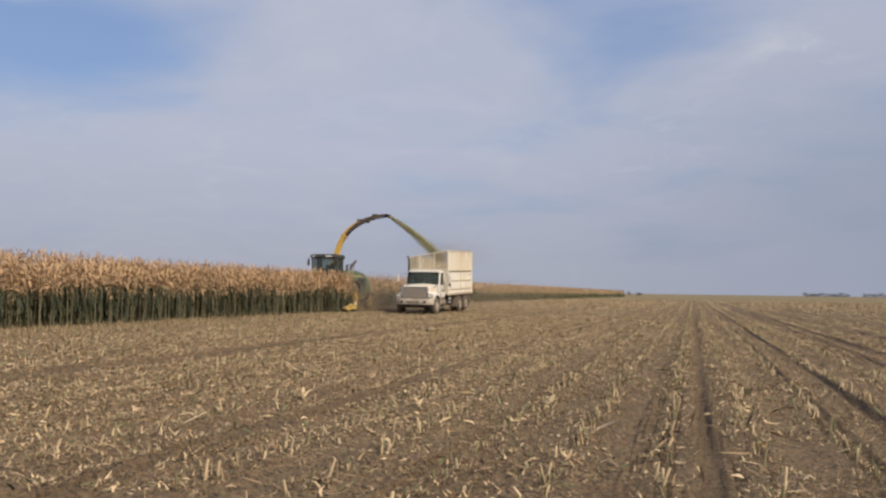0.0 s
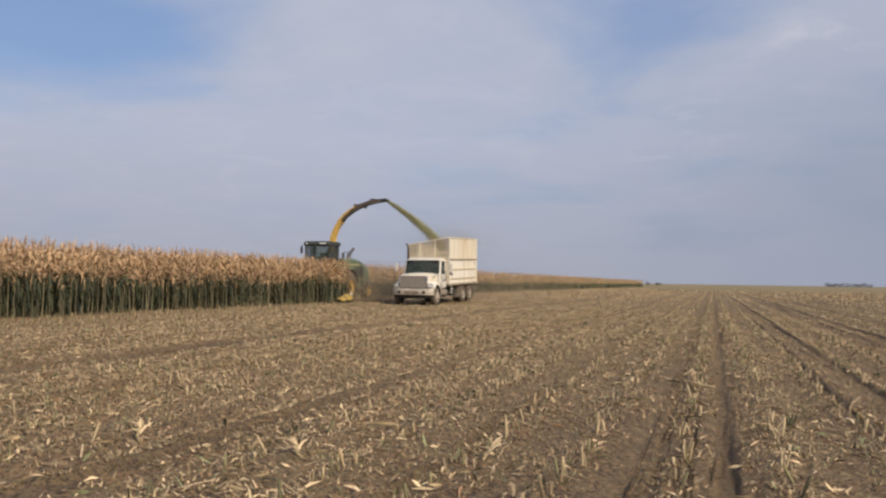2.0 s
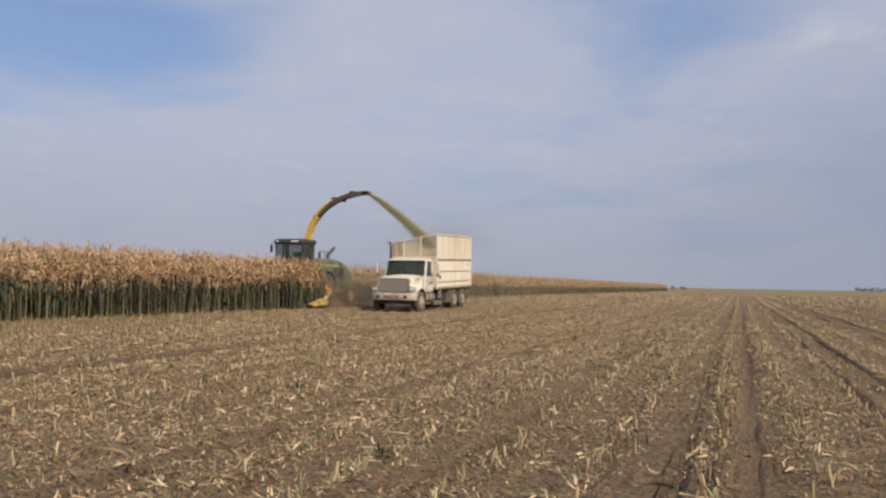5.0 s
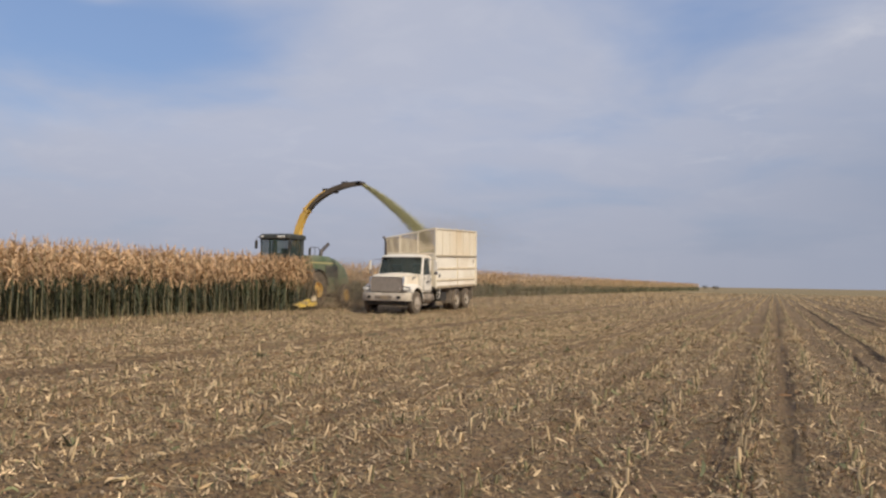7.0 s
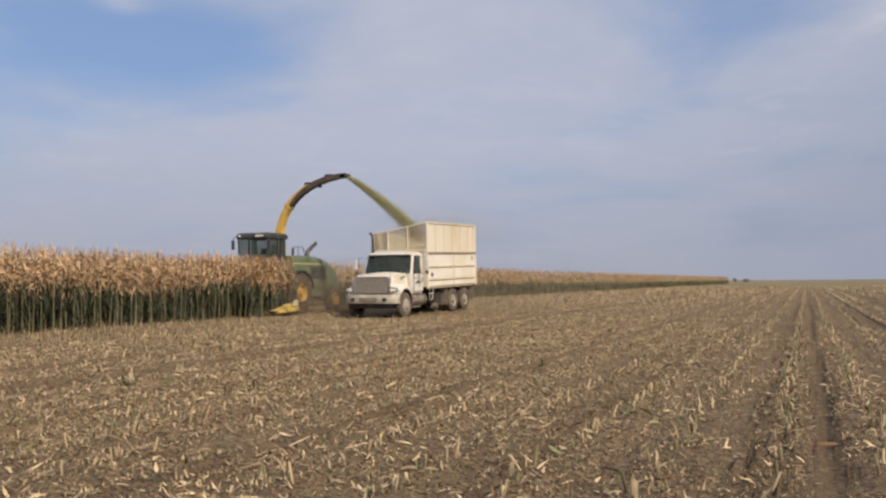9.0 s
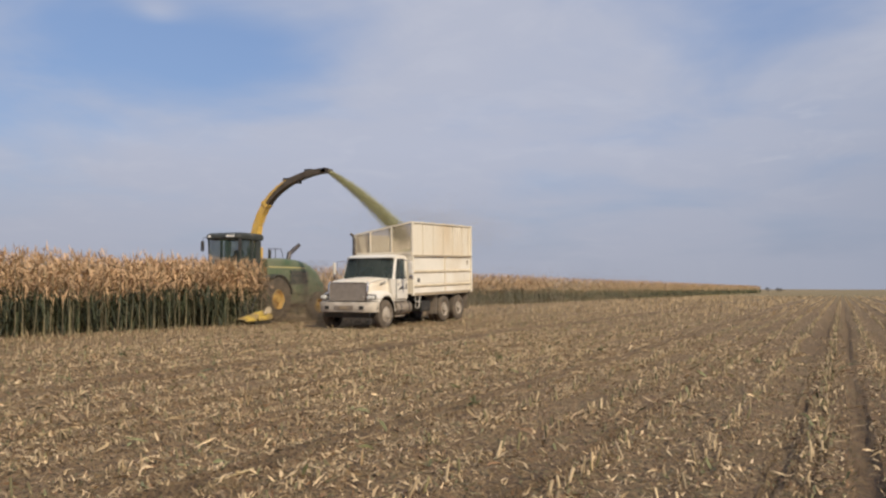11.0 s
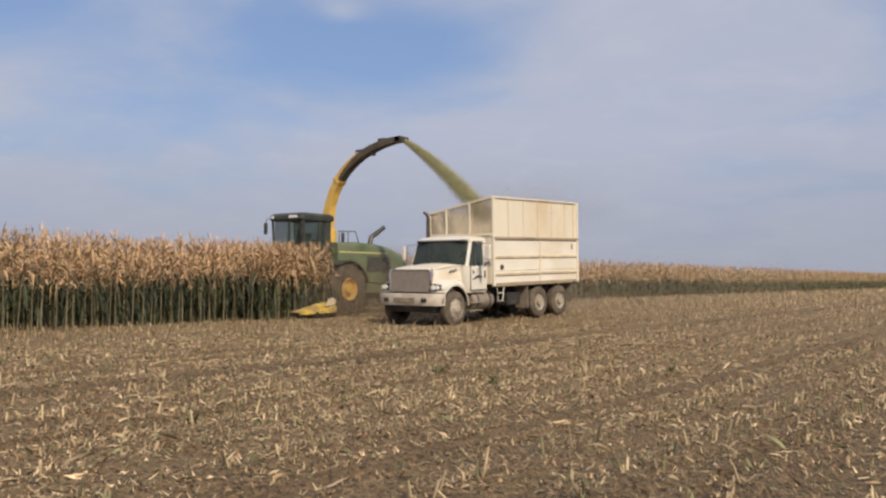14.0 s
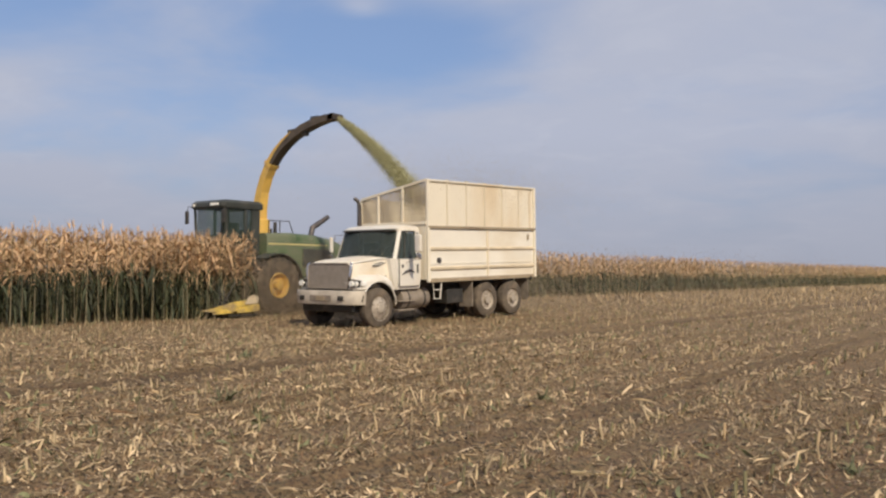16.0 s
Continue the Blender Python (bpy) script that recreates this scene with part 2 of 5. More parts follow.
def soil_material():
    m = bpy.data.materials.new("stubble_soil")
    m.use_nodes = True
    nt = m.node_tree
    b = nt.nodes["Principled BSDF"]
    b.inputs["Roughness"].default_value = 0.95
    co = nt.nodes.new("ShaderNodeTexCoord")

    def noi(sc, det, rough=0.55, stretch=(1, 1, 1)):
        mp = nt.nodes.new("ShaderNodeMapping")
        mp.inputs["Scale"].default_value = stretch
        nt.links.new(co.outputs["Object"], mp.inputs[0])
        n = nt.nodes.new("ShaderNodeTexNoise")
        n.inputs["Scale"].default_value, n.inputs["Detail"].default_value, n.inputs["Roughness"].default_value = sc, det, rough
        nt.links.new(mp.outputs[0], n.inputs["Vector"])
        return n.outputs[0]

    def rng(v, lo, hi, a=0.0, c=1.0):
        n = nt.nodes.new("ShaderNodeMapRange")
        for k, x in zip(("From Min", "From Max", "To Min", "To Max"), (lo, hi, a, c)):
            n.inputs[k].default_value = x
        nt.links.new(v, n.inputs["Value"])
        return n.outputs[0]

    def mx(fac, a, c):
        n = nt.nodes.new("ShaderNodeMix")
        n.data_type = "RGBA"
        for sock, v in ((n.inputs[0], fac), (n.inputs[6], a), (n.inputs[7], c)):
            if isinstance(v, tuple):
                sock.default_value = (*v, 1)
            elif isinstance(v, (int, float)):
                sock.default_value = v
            else:
                nt.links.new(v, sock)
        return n.outputs[2]

    col = mx(rng(noi(0.6, 5), 0.35, 0.65), (0.168, 0.102, 0.051), (0.225, 0.139, 0.071))
    col = mx(rng(noi(9, 5, 0.7), 0.43, 0.56, 0, 0.8), col, (0.082, 0.049, 0.027))
    col = mx(rng(noi(1.7, 4, 0.6), 0.50, 0.68, 0, 0.6), col, (0.225, 0.123, 0.072))
    # towards the crop the soil colour gets lighter and warmer, in patches
    across = nt.nodes.new("ShaderNodeSeparateXYZ")
    nt.links.new(co.outputs["Object"], across.inputs[0])
    col = mx(rng(across.outputs[0], -1.5, -6.0, 0.0, 0.6), col, mx(rng(noi(5, 5, 0.7), 0.38, 0.62), (0.185, 0.110, 0.055), (0.355, 0.228, 0.118)))
    # trampled chaff in small flecks, and more of it in bands along the rows
    flecks = rng(noi(30, 5, 0.75), 0.48, 0.60)
    band = rng(noi(1.0, 3, 0.5, (1.6, 0.06, 1)), 0.38, 0.62, 0.2, 1.0)
    mm = nt.nodes.new("ShaderNodeMath")
    mm.operation = "MULTIPLY"
    nt.links.new(flecks, mm.inputs[0])
    nt.links.new(band, mm.inputs[1])
    col = mx(mm.outputs[0], col, (0.36, 0.258, 0.135))
    col = mx(rng(noi(13, 4, 0.6, (1.2, 0.8, 1)), 0.50, 0.62, 0, 0.65), col, (0.33, 0.232, 0.120))
    # near-black flecks paint small shadows among clods and litter into the soil
    col = mx(rng(noi(24, 4, 0.7), 0.52, 0.58, 0, 0.9), col, (0.034, 0.023, 0.014))
    col = mx(rng(noi(4.5, 5, 0.7), 0.52, 0.66, 0, 0.5), col, (0.200, 0.170, 0.085))
    # soil pressed by tyres is darker and carries no chaff
    pressed = nt.nodes.new("ShaderNodeAttribute")
    pressed.attribute_name = "pressed"
    col = mx(pressed.outputs["Fac"], col, mx(rng(noi(7, 4), 0.35, 0.65), (0.062, 0.041, 0.026), (0.100, 0.066, 0.040)))
    # far away the standing stubs cover the soil: straw colour over the whole plain
    sep = nt.nodes.new("ShaderNodeSeparateXYZ")
    nt.links.new(co.outputs["Object"], sep.inputs[0])
    cover = rng(sep.outputs[1], 60, 190, 0.0, 0.75)
    col = mx(cover, col, mx(rng(noi(0.10, 4, 0.6, (1, 0.2, 1)), 0.35, 0.65), (0.185, 0.150, 0.075), (0.228, 0.184, 0.093)))
    nt.links.new(col, b.inputs["Base Color"])
    bp = nt.nodes.new("ShaderNodeBump")
    bp.inputs["Strength"].default_value, bp.inputs["Distance"].default_value = 1.0, 0.09
    nt.links.new(noi(10, 7, 0.68), bp.inputs["Height"])
    nt.links.new(bp.outputs[0], b.inputs["Normal"])
    return m


M_SOIL = soil_material()

# ---- mesh helpers ----


def part(name, bm, material, parent=None, label="", smooth=None):
    bmesh.ops.recalc_face_normals(bm, faces=bm.faces)
    me = bpy.data.meshes.new(name)
    bm.to_mesh(me)
    bm.free()
    me.materials.append(material)
    if smooth is not None:
        me.shade_smooth()
        me.set_sharp_from_angle(angle=radians(smooth))
    ob = new(name, me)
    ob.parent = parent
    if label:
        tagged(ob, label)
    return ob


def box(x0, x1, y0, y1, z0, z1, bev=0.01, bm=None, m=None):
    bm = bm or bmesh.new()
    r = bmesh.ops.create_cube(bm, size=1.0, matrix=pose((x0 + x1) / 2, (y0 + y1) / 2, (z0 + z1) / 2) @ Matrix.Diagonal((abs(x1 - x0), abs(y1 - y0), abs(z1 - z0), 1)))
    vs = r["verts"]
    if m is not None:
        bmesh.ops.transform(bm, matrix=m, verts=vs)
    if bev:
        es = list({e for v in vs for e in v.link_edges})
        bmesh.ops.bevel(bm, geom=es, offset=bev, segments=2, profile=0.5, affect="EDGES")
    return bm


def cyl(p, q, r, n=16, r2=None, bm=None, bev=0.0):
    bm = bm or bmesh.new()
    p, q = Vector(p), Vector(q)
    d = q - p
    m = Matrix.Translation((p + q) / 2) @ d.to_track_quat("Z", "Y").to_matrix().to_4x4()
    res = bmesh.ops.create_cone(bm, cap_ends=True, segments=n, radius1=r, radius2=r if r2 is None else r2, depth=d.length, matrix=m)
    if bev:
        es = [e for e in {e for v in res["verts"] for e in v.link_edges} if any(len(f.verts) > 4 for f in e.link_faces)]
        bmesh.ops.bevel(bm, geom=es, offset=bev, segments=2, profile=0.5, affect="EDGES")
    return bm


def loft(sections, bm=None, closed=True, caps=True):
    """Skin between rings of points, each a list of the same length."""
    bm = bm or bmesh.new()
    rings = [[bm.verts.new(p) for p in s] for s in sections]
    n = len(rings[0])
    for a, c in zip(rings, rings[1:]):
        for i in range(n if closed else n - 1):
            j = (i + 1) % n
            bm.faces.new((a[i], a[j], c[j], c[i]))
    if caps and closed:
        bm.faces.new(rings[0])
        bm.faces.new(rings[-1])
    return bm


def tube(points, r, n=8, bm=None):
    """A round bar along points."""
    rings = []
    pts = [Vector(p) for p in points]
    for i, p in enumerate(pts):
        d = (pts[min(i + 1, len(pts) - 1)] - pts[max(i - 1, 0)]).normalized()
        a = d.orthogonal().normalized() if abs(d.z) > 0.99 else d.cross(Vector((0, 0, 1))).normalized()
        c = d.cross(a)
        rr = r[i] if isinstance(r, (list, tuple)) else r
        rings.append([p + rr * (math.cos(t) * a + math.sin(t) * c) for t in [2 * math.pi * k / n for k in range(n)]])
    return loft(rings, bm)


def lathe(profile, axis_at, n=28, bm=None, caps=False):
    """Revolve (r, x) pairs about the x axis through axis_at = (x, y, z)."""
    cx, cy, cz = axis_at
    rings = [[(cx + x, cy + r * math.cos(t), cz + r * math.sin(t)) for t in [2 * math.pi * k / n for k in range(n)]] for r, x in profile]
    return loft(rings, bm, caps=caps)


def plate(pts, thick, bm=None):
    """A flat polygon given thickness along its normal."""
    pts = [Vector(p) for p in pts]
    nrm = (pts[1] - pts[0]).cross(pts[2] - pts[0]).normalized() * thick
    return loft([pts, [p + nrm for p in pts]], bm)


def empty(name, m, label, category, group="", kind=""):
    e = new(name)
    e.matrix_world = m
    return tagged(e, label, category, group, kind)


class Strips:
    """Collects many thin blades as one mesh: arrays of (count, stations, 2, 3)."""

    def __init__(self):
        self.v, self.f, self.m, self.n = [], [], [], 0

    def add(self, P, mi):
        k, S = P.shape[:2]
        if k == 0:
            return
        self.v.append(P.reshape(-1, 3))
        b = self.n + (np.arange(k) * S * 2)[:, None] + (np.arange(S - 1) * 2)[None, :]
        q = np.stack([b, b + 1, b + 3, b + 2], -1).reshape(-1, 4)
        self.f.append(q)
        self.m.append(np.full(len(q), mi, np.int32))
        self.n += k * S * 2

    def prisms(self, base, top, r, mi, n=4, r2=None, cap=True):
        k = len(base)
        if k == 0:
            return
        r2 = r if r2 is None else r2
        ang = np.arange(n) * 2 * np.pi / n
        ring = np.stack([np.cos(ang), np.sin(ang), 0 * ang], -1)
        lo = base[:, None, :] + ring[None] * r[:, None, None]
        hi = top[:, None, :] + ring[None] * r2[:, None, None]
        self.v.append(np.concatenate([lo, hi], 1).reshape(-1, 3))
        b = self.n + np.arange(k)[:, None] * 2 * n
        i = np.arange(n)[None]
        j = (i + 1) % n
        q = np.stack([b + i, b + j, b + n + j, b + n + i], -1).reshape(-1, 4)
        if cap and n == 4:
            q = np.concatenate([q, (b + n + np.arange(4)[None]).reshape(-1, 4)])
        self.f.append(q)
        self.m.append(np.full(len(q), mi, np.int32))
        self.n += k * 2 * n

    def build(self, name, mats):
        v, f, mi = np.concatenate(self.v), np.concatenate(self.f), np.concatenate(self.m)
        me = bpy.data.meshes.new(name)
        me.vertices.add(len(v))
        me.vertices.foreach_set("co", v.astype(np.float32).ravel())
        me.loops.add(f.size)
        me.loops.foreach_set("vertex_index", f.astype(np.int32).ravel())
        me.polygons.add(len(f))
        me.polygons.foreach_set("loop_start", np.arange(0, f.size, 4, dtype=np.int32))
        for m in mats:
            me.materials.append(m)
        me.polygons.foreach_set("material_index", mi)
        me.update(calc_edges=True)
        me.validate()
        return new(name, me)


def blades(base, az, length, width, rise, droop, S=4, twist=0.0, taper=0.7, curl=None):
    """Arched leaves: out from base along az, up by rise, down by droop at the tip."""
    s = np.linspace(0, 1, S)[None, :]
    r = length[:, None] * s * (1 - 0.15 * s)
    z = rise[:, None] * s - droop[:, None] * s ** 2
    dx, dy = np.cos(az)[:, None], np.sin(az)[:, None]
    c = np.stack([base[:, :1] + r * dx, base[:, 1:2] + r * dy, base[:, 2:3] + z], -1)
    if curl is not None:
        bend = (curl * length)[:, None] * s ** 2
        c = c + np.stack([-dy * bend, dx * bend, 0 * bend], -1)
    w = width[:, None] * (0.55 + 0.9 * s) * (1 - s ** 2) ** taper * 0.5 + 0.002
    tw = (twist * s) if np.isscalar(twist) else twist[:, None] * s
    side = np.stack([-dy * np.cos(tw), dx * np.cos(tw), np.sin(tw) + 0 * dx], -1) * w[..., None]
    return np.stack([c - side, c + side], 2)


rs = np.random.RandomState(7)

# ---- ground ----
ROW = 0.76
TRACKS = ((0.13, 0.070, 0.042), (-0.41, 0.045, 0.024), (-0.19, 0.03, 0.016), (1.42, 0.06, 0.055), (1.95, 0.065, 0.055), (-1.92, 0.05, 0.050),
          (3.6, 0.11, 0.06), (4.2, 0.11, 0.055), (5.9, 0.12, 0.06), (-9.45, 0.25, 0.11), (-6.8, 0.13, 0.03),
          (-11.3, 0.14, 0.045), (8.2, 0.18, 0.07), (10.4, 0.18, 0.07), (-4.0, 0.10, 0.045))
NEAR_EDGE, FAR_EDGE, CUT_FRONT, FIELD_END = -19.9, -24.8, 24.5, 306.0


def ground_z(x, y):
    """Soil height: low ridges along the rows, wheel ruts, and a slight rise under the lorry."""
    x, y = np.asarray(x, float), np.asarray(y, float)
    near = np.exp(-(np.maximum(0, np.hypot(x + 8, y - 8) - 45) / 30) ** 2)
    z = 0.016 * np.cos(2 * np.pi * (x - 0.55) / ROW) * near
    z = z + 0.02 * np.sin(x * 0.9 + 1.3 * np.sin(y * 0.31)) * np.sin(y * 0.53 + 0.7 * x) * near
    for tx, w, d in TRACKS:
        wob = tx + 0.03 * np.sin(y * 0.23 + tx * 5)
        keep = 0.75 + 0.25 * np.sin(y * 0.35 + 3 * tx)
        z = z - d * keep * np.exp(-((x - wob) / w) ** 4) * near + 0.12 * d * np.exp(-(((np.abs(x - wob)) - 1.6 * w) / (0.6 * w)) ** 2) * near
    g = np.exp(-((x + 15.4) / 2.2) ** 4) * np.exp(-((y - 26.0) / 6.0) ** 4)
    return z + g * 0.029 * (y - 25.0)


xs = np.concatenate([[-4000, -2000, -1000, -500, -250, -120, -70], np.arange(-45, -26, 1.5), np.arange(-26, -3.2, 0.14),
                     np.arange(-3.2, 4.8, 0.075), np.arange(4.8, 14, 0.2), np.arange(14, 40, 1.5), [45, 60, 90, 150, 300, 600, 1200, 2400, 4000]])
ys = np.concatenate([[-4000, -1500, -500, -200, -100, -60, -40], np.arange(-30, 42, 0.45), np.arange(42, 90, 1.0), np.arange(90, 320, 10),
                     [320, 380, 500, 700, 1000, 1500, 2200, 3200, 4600]])
xs = np.unique(np.concatenate([xs] + [tx + w * np.linspace(-2.6, 2.6, 15) for tx, w, d in TRACKS]))
xs = xs[np.concatenate([[True], np.diff(xs) > 0.008])]
gx, gy = np.meshgrid(xs, ys)
gz = ground_z(gx, gy)
inner = (np.abs(gx + 6) < 26) & (np.abs(gy - 8) < 38)
gz = gz + np.where(inner, rs.normal(0, 0.012, gx.shape), 0)
nx, ny = len(xs), len(ys)
ii = np.arange(nx * ny).reshape(ny, nx)
quads = np.stack([ii[:-1, :-1], ii[:-1, 1:], ii[1:, 1:], ii[1:, :-1]], -1).reshape(-1, 4)
me = bpy.data.meshes.new("ground")
me.vertices.add(nx * ny)
me.vertices.foreach_set("co", np.stack([gx, gy, gz], -1).astype(np.float32).ravel())
me.loops.add(quads.size)
me.loops.foreach_set("vertex_index", quads.astype(np.int32).ravel())
me.polygons.add(len(quads))
me.polygons.foreach_set("loop_start", np.arange(0, quads.size, 4, dtype=np.int32))
me.materials.append(M_SOIL)
me.update(calc_edges=True)
me.shade_smooth()
ground = tagged(new("ground", me), "brown harvested field soil with wheel ruts and trampled chaff", "field", kind="structure")


def on_ground(x, y, up=0.0):
    return np.stack([x, y, ground_z(x, y) + up], -1)


rut = np.zeros(gx.shape)
for tx, w, d in TRACKS:
    wob = tx + 0.03 * np.sin(gy * 0.23 + tx * 5)
    rut = np.maximum(rut, min(1.0, d * 11) * (0.7 + 0.3 * np.sin(gy * 0.35 + 3 * tx)) * np.exp(-((gx - wob) / (1.35 * w)) ** 4))
me.attributes.new("pressed", "FLOAT", "POINT").data.foreach_set("value", rut.astype(np.float32).ravel())


def rut_clear(x, y):
    """True where no wheel has pressed the stubs down."""
    ok = np.ones(len(x), bool)
    for tx, w, d in TRACKS:
        if d > 0.03:
            ok &= np.abs(x - tx) > 1.1 * w
    return ok


# ---- maize stubble ----
def stub_field(x0, x1, y0, y1, step, wide, keep=1.0):
    rows = np.arange(math.ceil(x0 / ROW), math.floor(x1 / ROW) + 1) * ROW + 0.55
    yy = np.arange(y0, y1, step)
    X, Y = np.meshgrid(rows, yy)
    X = (X + rs.normal(0, 0.045, X.shape)).ravel()
    Y = (Y + rs.uniform(-step / 2, step / 2, Y.shape)).ravel()
    patch = 0.5 + 0.5 * np.sin(X * 1.7 + 2 * np.sin(Y * 0.21)) * np.sin(Y * 0.37 + X)
    sel = (rs.uniform(0, 1, len(X)) < keep * (0.55 + 0.45 * patch)) & rut_clear(X, Y)
    return X[sel], Y[sel]


stubble = Strips()
X, Y = stub_field(-25.0, 13.0, -23.0, 42.0, 0.18, 1, 0.8)
k = len(X)
h = rs.uniform(0.05, 0.14, k) * np.where(rs.uniform(0, 1, k) < 0.05, 1.4, 1.0)
lean = rs.normal(0, 0.24, (k, 2)) * h[:, None]
B = on_ground(X, Y, -0.02)
Tp = B + np.stack([lean[:, 0], lean[:, 1], h + 0.02], -1)
# a random share takes a darker olive, with the stems' shaded side in the colour
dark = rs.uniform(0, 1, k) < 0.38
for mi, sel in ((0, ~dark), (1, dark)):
    q = sel.sum()
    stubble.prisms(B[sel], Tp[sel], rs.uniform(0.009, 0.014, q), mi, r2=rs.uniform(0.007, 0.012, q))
# tillers and husks beside the stem
for rep in range(2):
    sel = rs.uniform(0, 1, k) < 0.45
    q = sel.sum()
    b2 = B[sel] + np.stack([rs.normal(0, 0.03, q), rs.normal(0, 0.05, q), 0 * h[sel]], -1)
    t2 = b2 + np.stack([rs.normal(0, 0.03, q), rs.normal(0, 0.03, q), h[sel] * rs.uniform(0.4, 1.0, q) + 0.02], -1)
    stubble.prisms(b2, t2, rs.uniform(0.005, 0.011, q), rep, n=3, r2=rs.uniform(0.003, 0.008, q), cap=False)
# a torn leaf or two on each stub
for rep in range(2):
    sel = rs.uniform(0, 1, k) < 0.6
    q = sel.sum()
    at = B[sel] + (Tp[sel] - B[sel]) * rs.uniform(0.2, 0.9, (q, 1))
    stubble.add(blades(at, rs.uniform(0, 6.28, q), rs.uniform(0.03, 0.11, q), rs.uniform(0.010, 0.026, q), rs.uniform(0.0, 0.12, q), rs.uniform(0.05, 0.2, q), 4, rs.normal(0, 1.2, q)), 0)
for x0, x1, y0, y1, st, wd in ((-25.0, 60.0, 42.0, 80.0, 0.30, 0.05), (13.0, 45.0, -5.0, 42.0, 0.30, 0.05), (-25.0, 90.0, 80.0, 170.0, 0.7, 0.12)):
    X, Y = stub_field(x0, x1, y0, y1, st, 1)
    k = len(X)
    B = on_ground(X, Y, -0.02)
    h = rs.uniform(0.10, 0.28, k)
    a = rs.uniform(0, 3.14, k)
    side = np.stack([np.cos(a), np.sin(a), 0 * a], -1) * wd * 0.5
    Tp = B + np.stack([rs.normal(0, 0.05, k), rs.normal(0, 0.05, k), h], -1)
    stubble.add(np.stack([np.stack([B - side, B + side], 1), np.stack([Tp - side * 0.6, Tp + side * 0.6], 1)], 1), 0)
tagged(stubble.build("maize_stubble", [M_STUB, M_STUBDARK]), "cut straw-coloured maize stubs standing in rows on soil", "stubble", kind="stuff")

# ---- litter on the soil ----
litter = Strips()


CLUMPS = [(rs.uniform(1.6, 9.0), rs.uniform(0, 6.28), rs.uniform(0, 6.28)) for i in range(9)]


def clump(x, y):
    """Uneven heaps of litter, from a hand to a stride across."""
    return sum(np.sin(f * (np.cos(a) * x + 0.7 * np.sin(a) * y) + ph) for f, a, ph in CLUMPS) * 0.24


def scatter(n, x0, x1, y0, y1, lmin, lmax, wmin, wmax, mi, up, S=3):
    x, y = rs.uniform(x0, x1, n), rs.uniform(y0, y1, n)
    drift = np.cos((x - 0.55) * 2 * np.pi / ROW) * 0.55 + 0.35 * np.sin(x * 2.9 + 0.8 * np.sin(y * 0.17)) + np.sin(x * 0.8 + 1.5 * np.sin(y * 0.3)) * np.sin(y * 0.45 + x * 0.6) * 0.5
    sel = (rs.uniform(-0.9, 0.9, n) < drift * 0.8 + 0.55 * clump(x, y) + 0.30 + np.clip(-(x + 2.0) * 0.12, -0.25, 0.75)) & rut_clear(x, y)
    x, y = x[sel], y[sel]
    n = len(x)
    L = lmin + (lmax - lmin) * 1.3 * rs.uniform(0, 1, n) ** 2
    litter.add(blades(on_ground(x, y, 0.012), rs.uniform(0, 6.28, n), L, rs.uniform(wmin, wmax, n) * 0.95, rs.uniform(0, up, n), rs.uniform(-0.02, up, n), S, rs.normal(0, 1.3, n), 0.22, rs.normal(0, 0.7, n)), mi)


scatter(104000, -20, 8, -20, 25, 0.020, 0.070, 0.010, 0.028, 0, 0.04, 2)
scatter(82000, -20, 8, -20, 25, 0.03, 0.10, 0.012, 0.036, 2, 0.035, 2)
scatter(34000, -20, 8, -20, 25, 0.03, 0.09, 0.010, 0.030, 1, 0.04, 2)
scatter(30000, -20, 8, -20, 25, 0.03, 0.09, 0.010, 0.030, 3, 0.04, 2)
for kind in (0, 2, 3, 1):
    scatter(70000 if kind in (0, 2) else 30000, -8, 4, -20, 18, 0.012, 0.045, 0.008, 0.024, kind, 0.03, 2)
scatter(30000, -16, 7, -20, 24, 0.05, 0.13, 0.010, 0.028, 0, 0.06, 3)
scatter(55000, -15, -2.5, -20, 20, 0.02, 0.08, 0.010, 0.030, 0, 0.04, 2)
scatter(30000, -15, -2.5, -20, 20, 0.02, 0.08, 0.010, 0.030, 2, 0.04, 2)
scatter(1200, -15, 6, -20, 24, 0.10, 0.20, 0.012, 0.026, 0, 0.10, 5)
scatter(3000, -15, 6, -20, 24, 0.10, 0.22, 0.012, 0.026, 2, 0.10, 5)
scatter(1600, -15, 6, -20, 24, 0.08, 0.18, 0.012, 0.024, 3, 0.05, 5)
scatter(34000, -25, 30, 26, 75, 0.08, 0.25, 0.03, 0.07, 0, 0.08, 2)
scatter(15000, -25, 30, 26, 75, 0.08, 0.22, 0.03, 0.07, 1, 0.08, 2)
scatter(18000, 9, 30, -12, 32, 0.06, 0.2, 0.012, 0.04, 0, 0.08)
scatter(5000, -20, 9, -21, 30, 0.05, 0.16, 0.015, 0.035, 1, 0.12, 4)
n = 160
x, y = rs.uniform(-16, 6, n), rs.uniform(-20, 25, n)
p0 = on_ground(x, y, 0.015)
a = rs.uniform(0, 6.28, n)
L = rs.uniform(0.10, 0.26, n)
litter.prisms(p0, p0 + np.stack([L * np.cos(a), L * np.sin(a), rs.uniform(0.0, 0.10, n)], -1), rs.uniform(0.007, 0.012, n), 0)
tagged(litter.build("maize_litter", [M_LITTER, M_GREENLEAF, M_OLDLITTER, M_RUSTLITTER]), "loose dry maize husks, leaves and stalk pieces on soil", "crop litter", kind="stuff")

# ---- standing maize ----


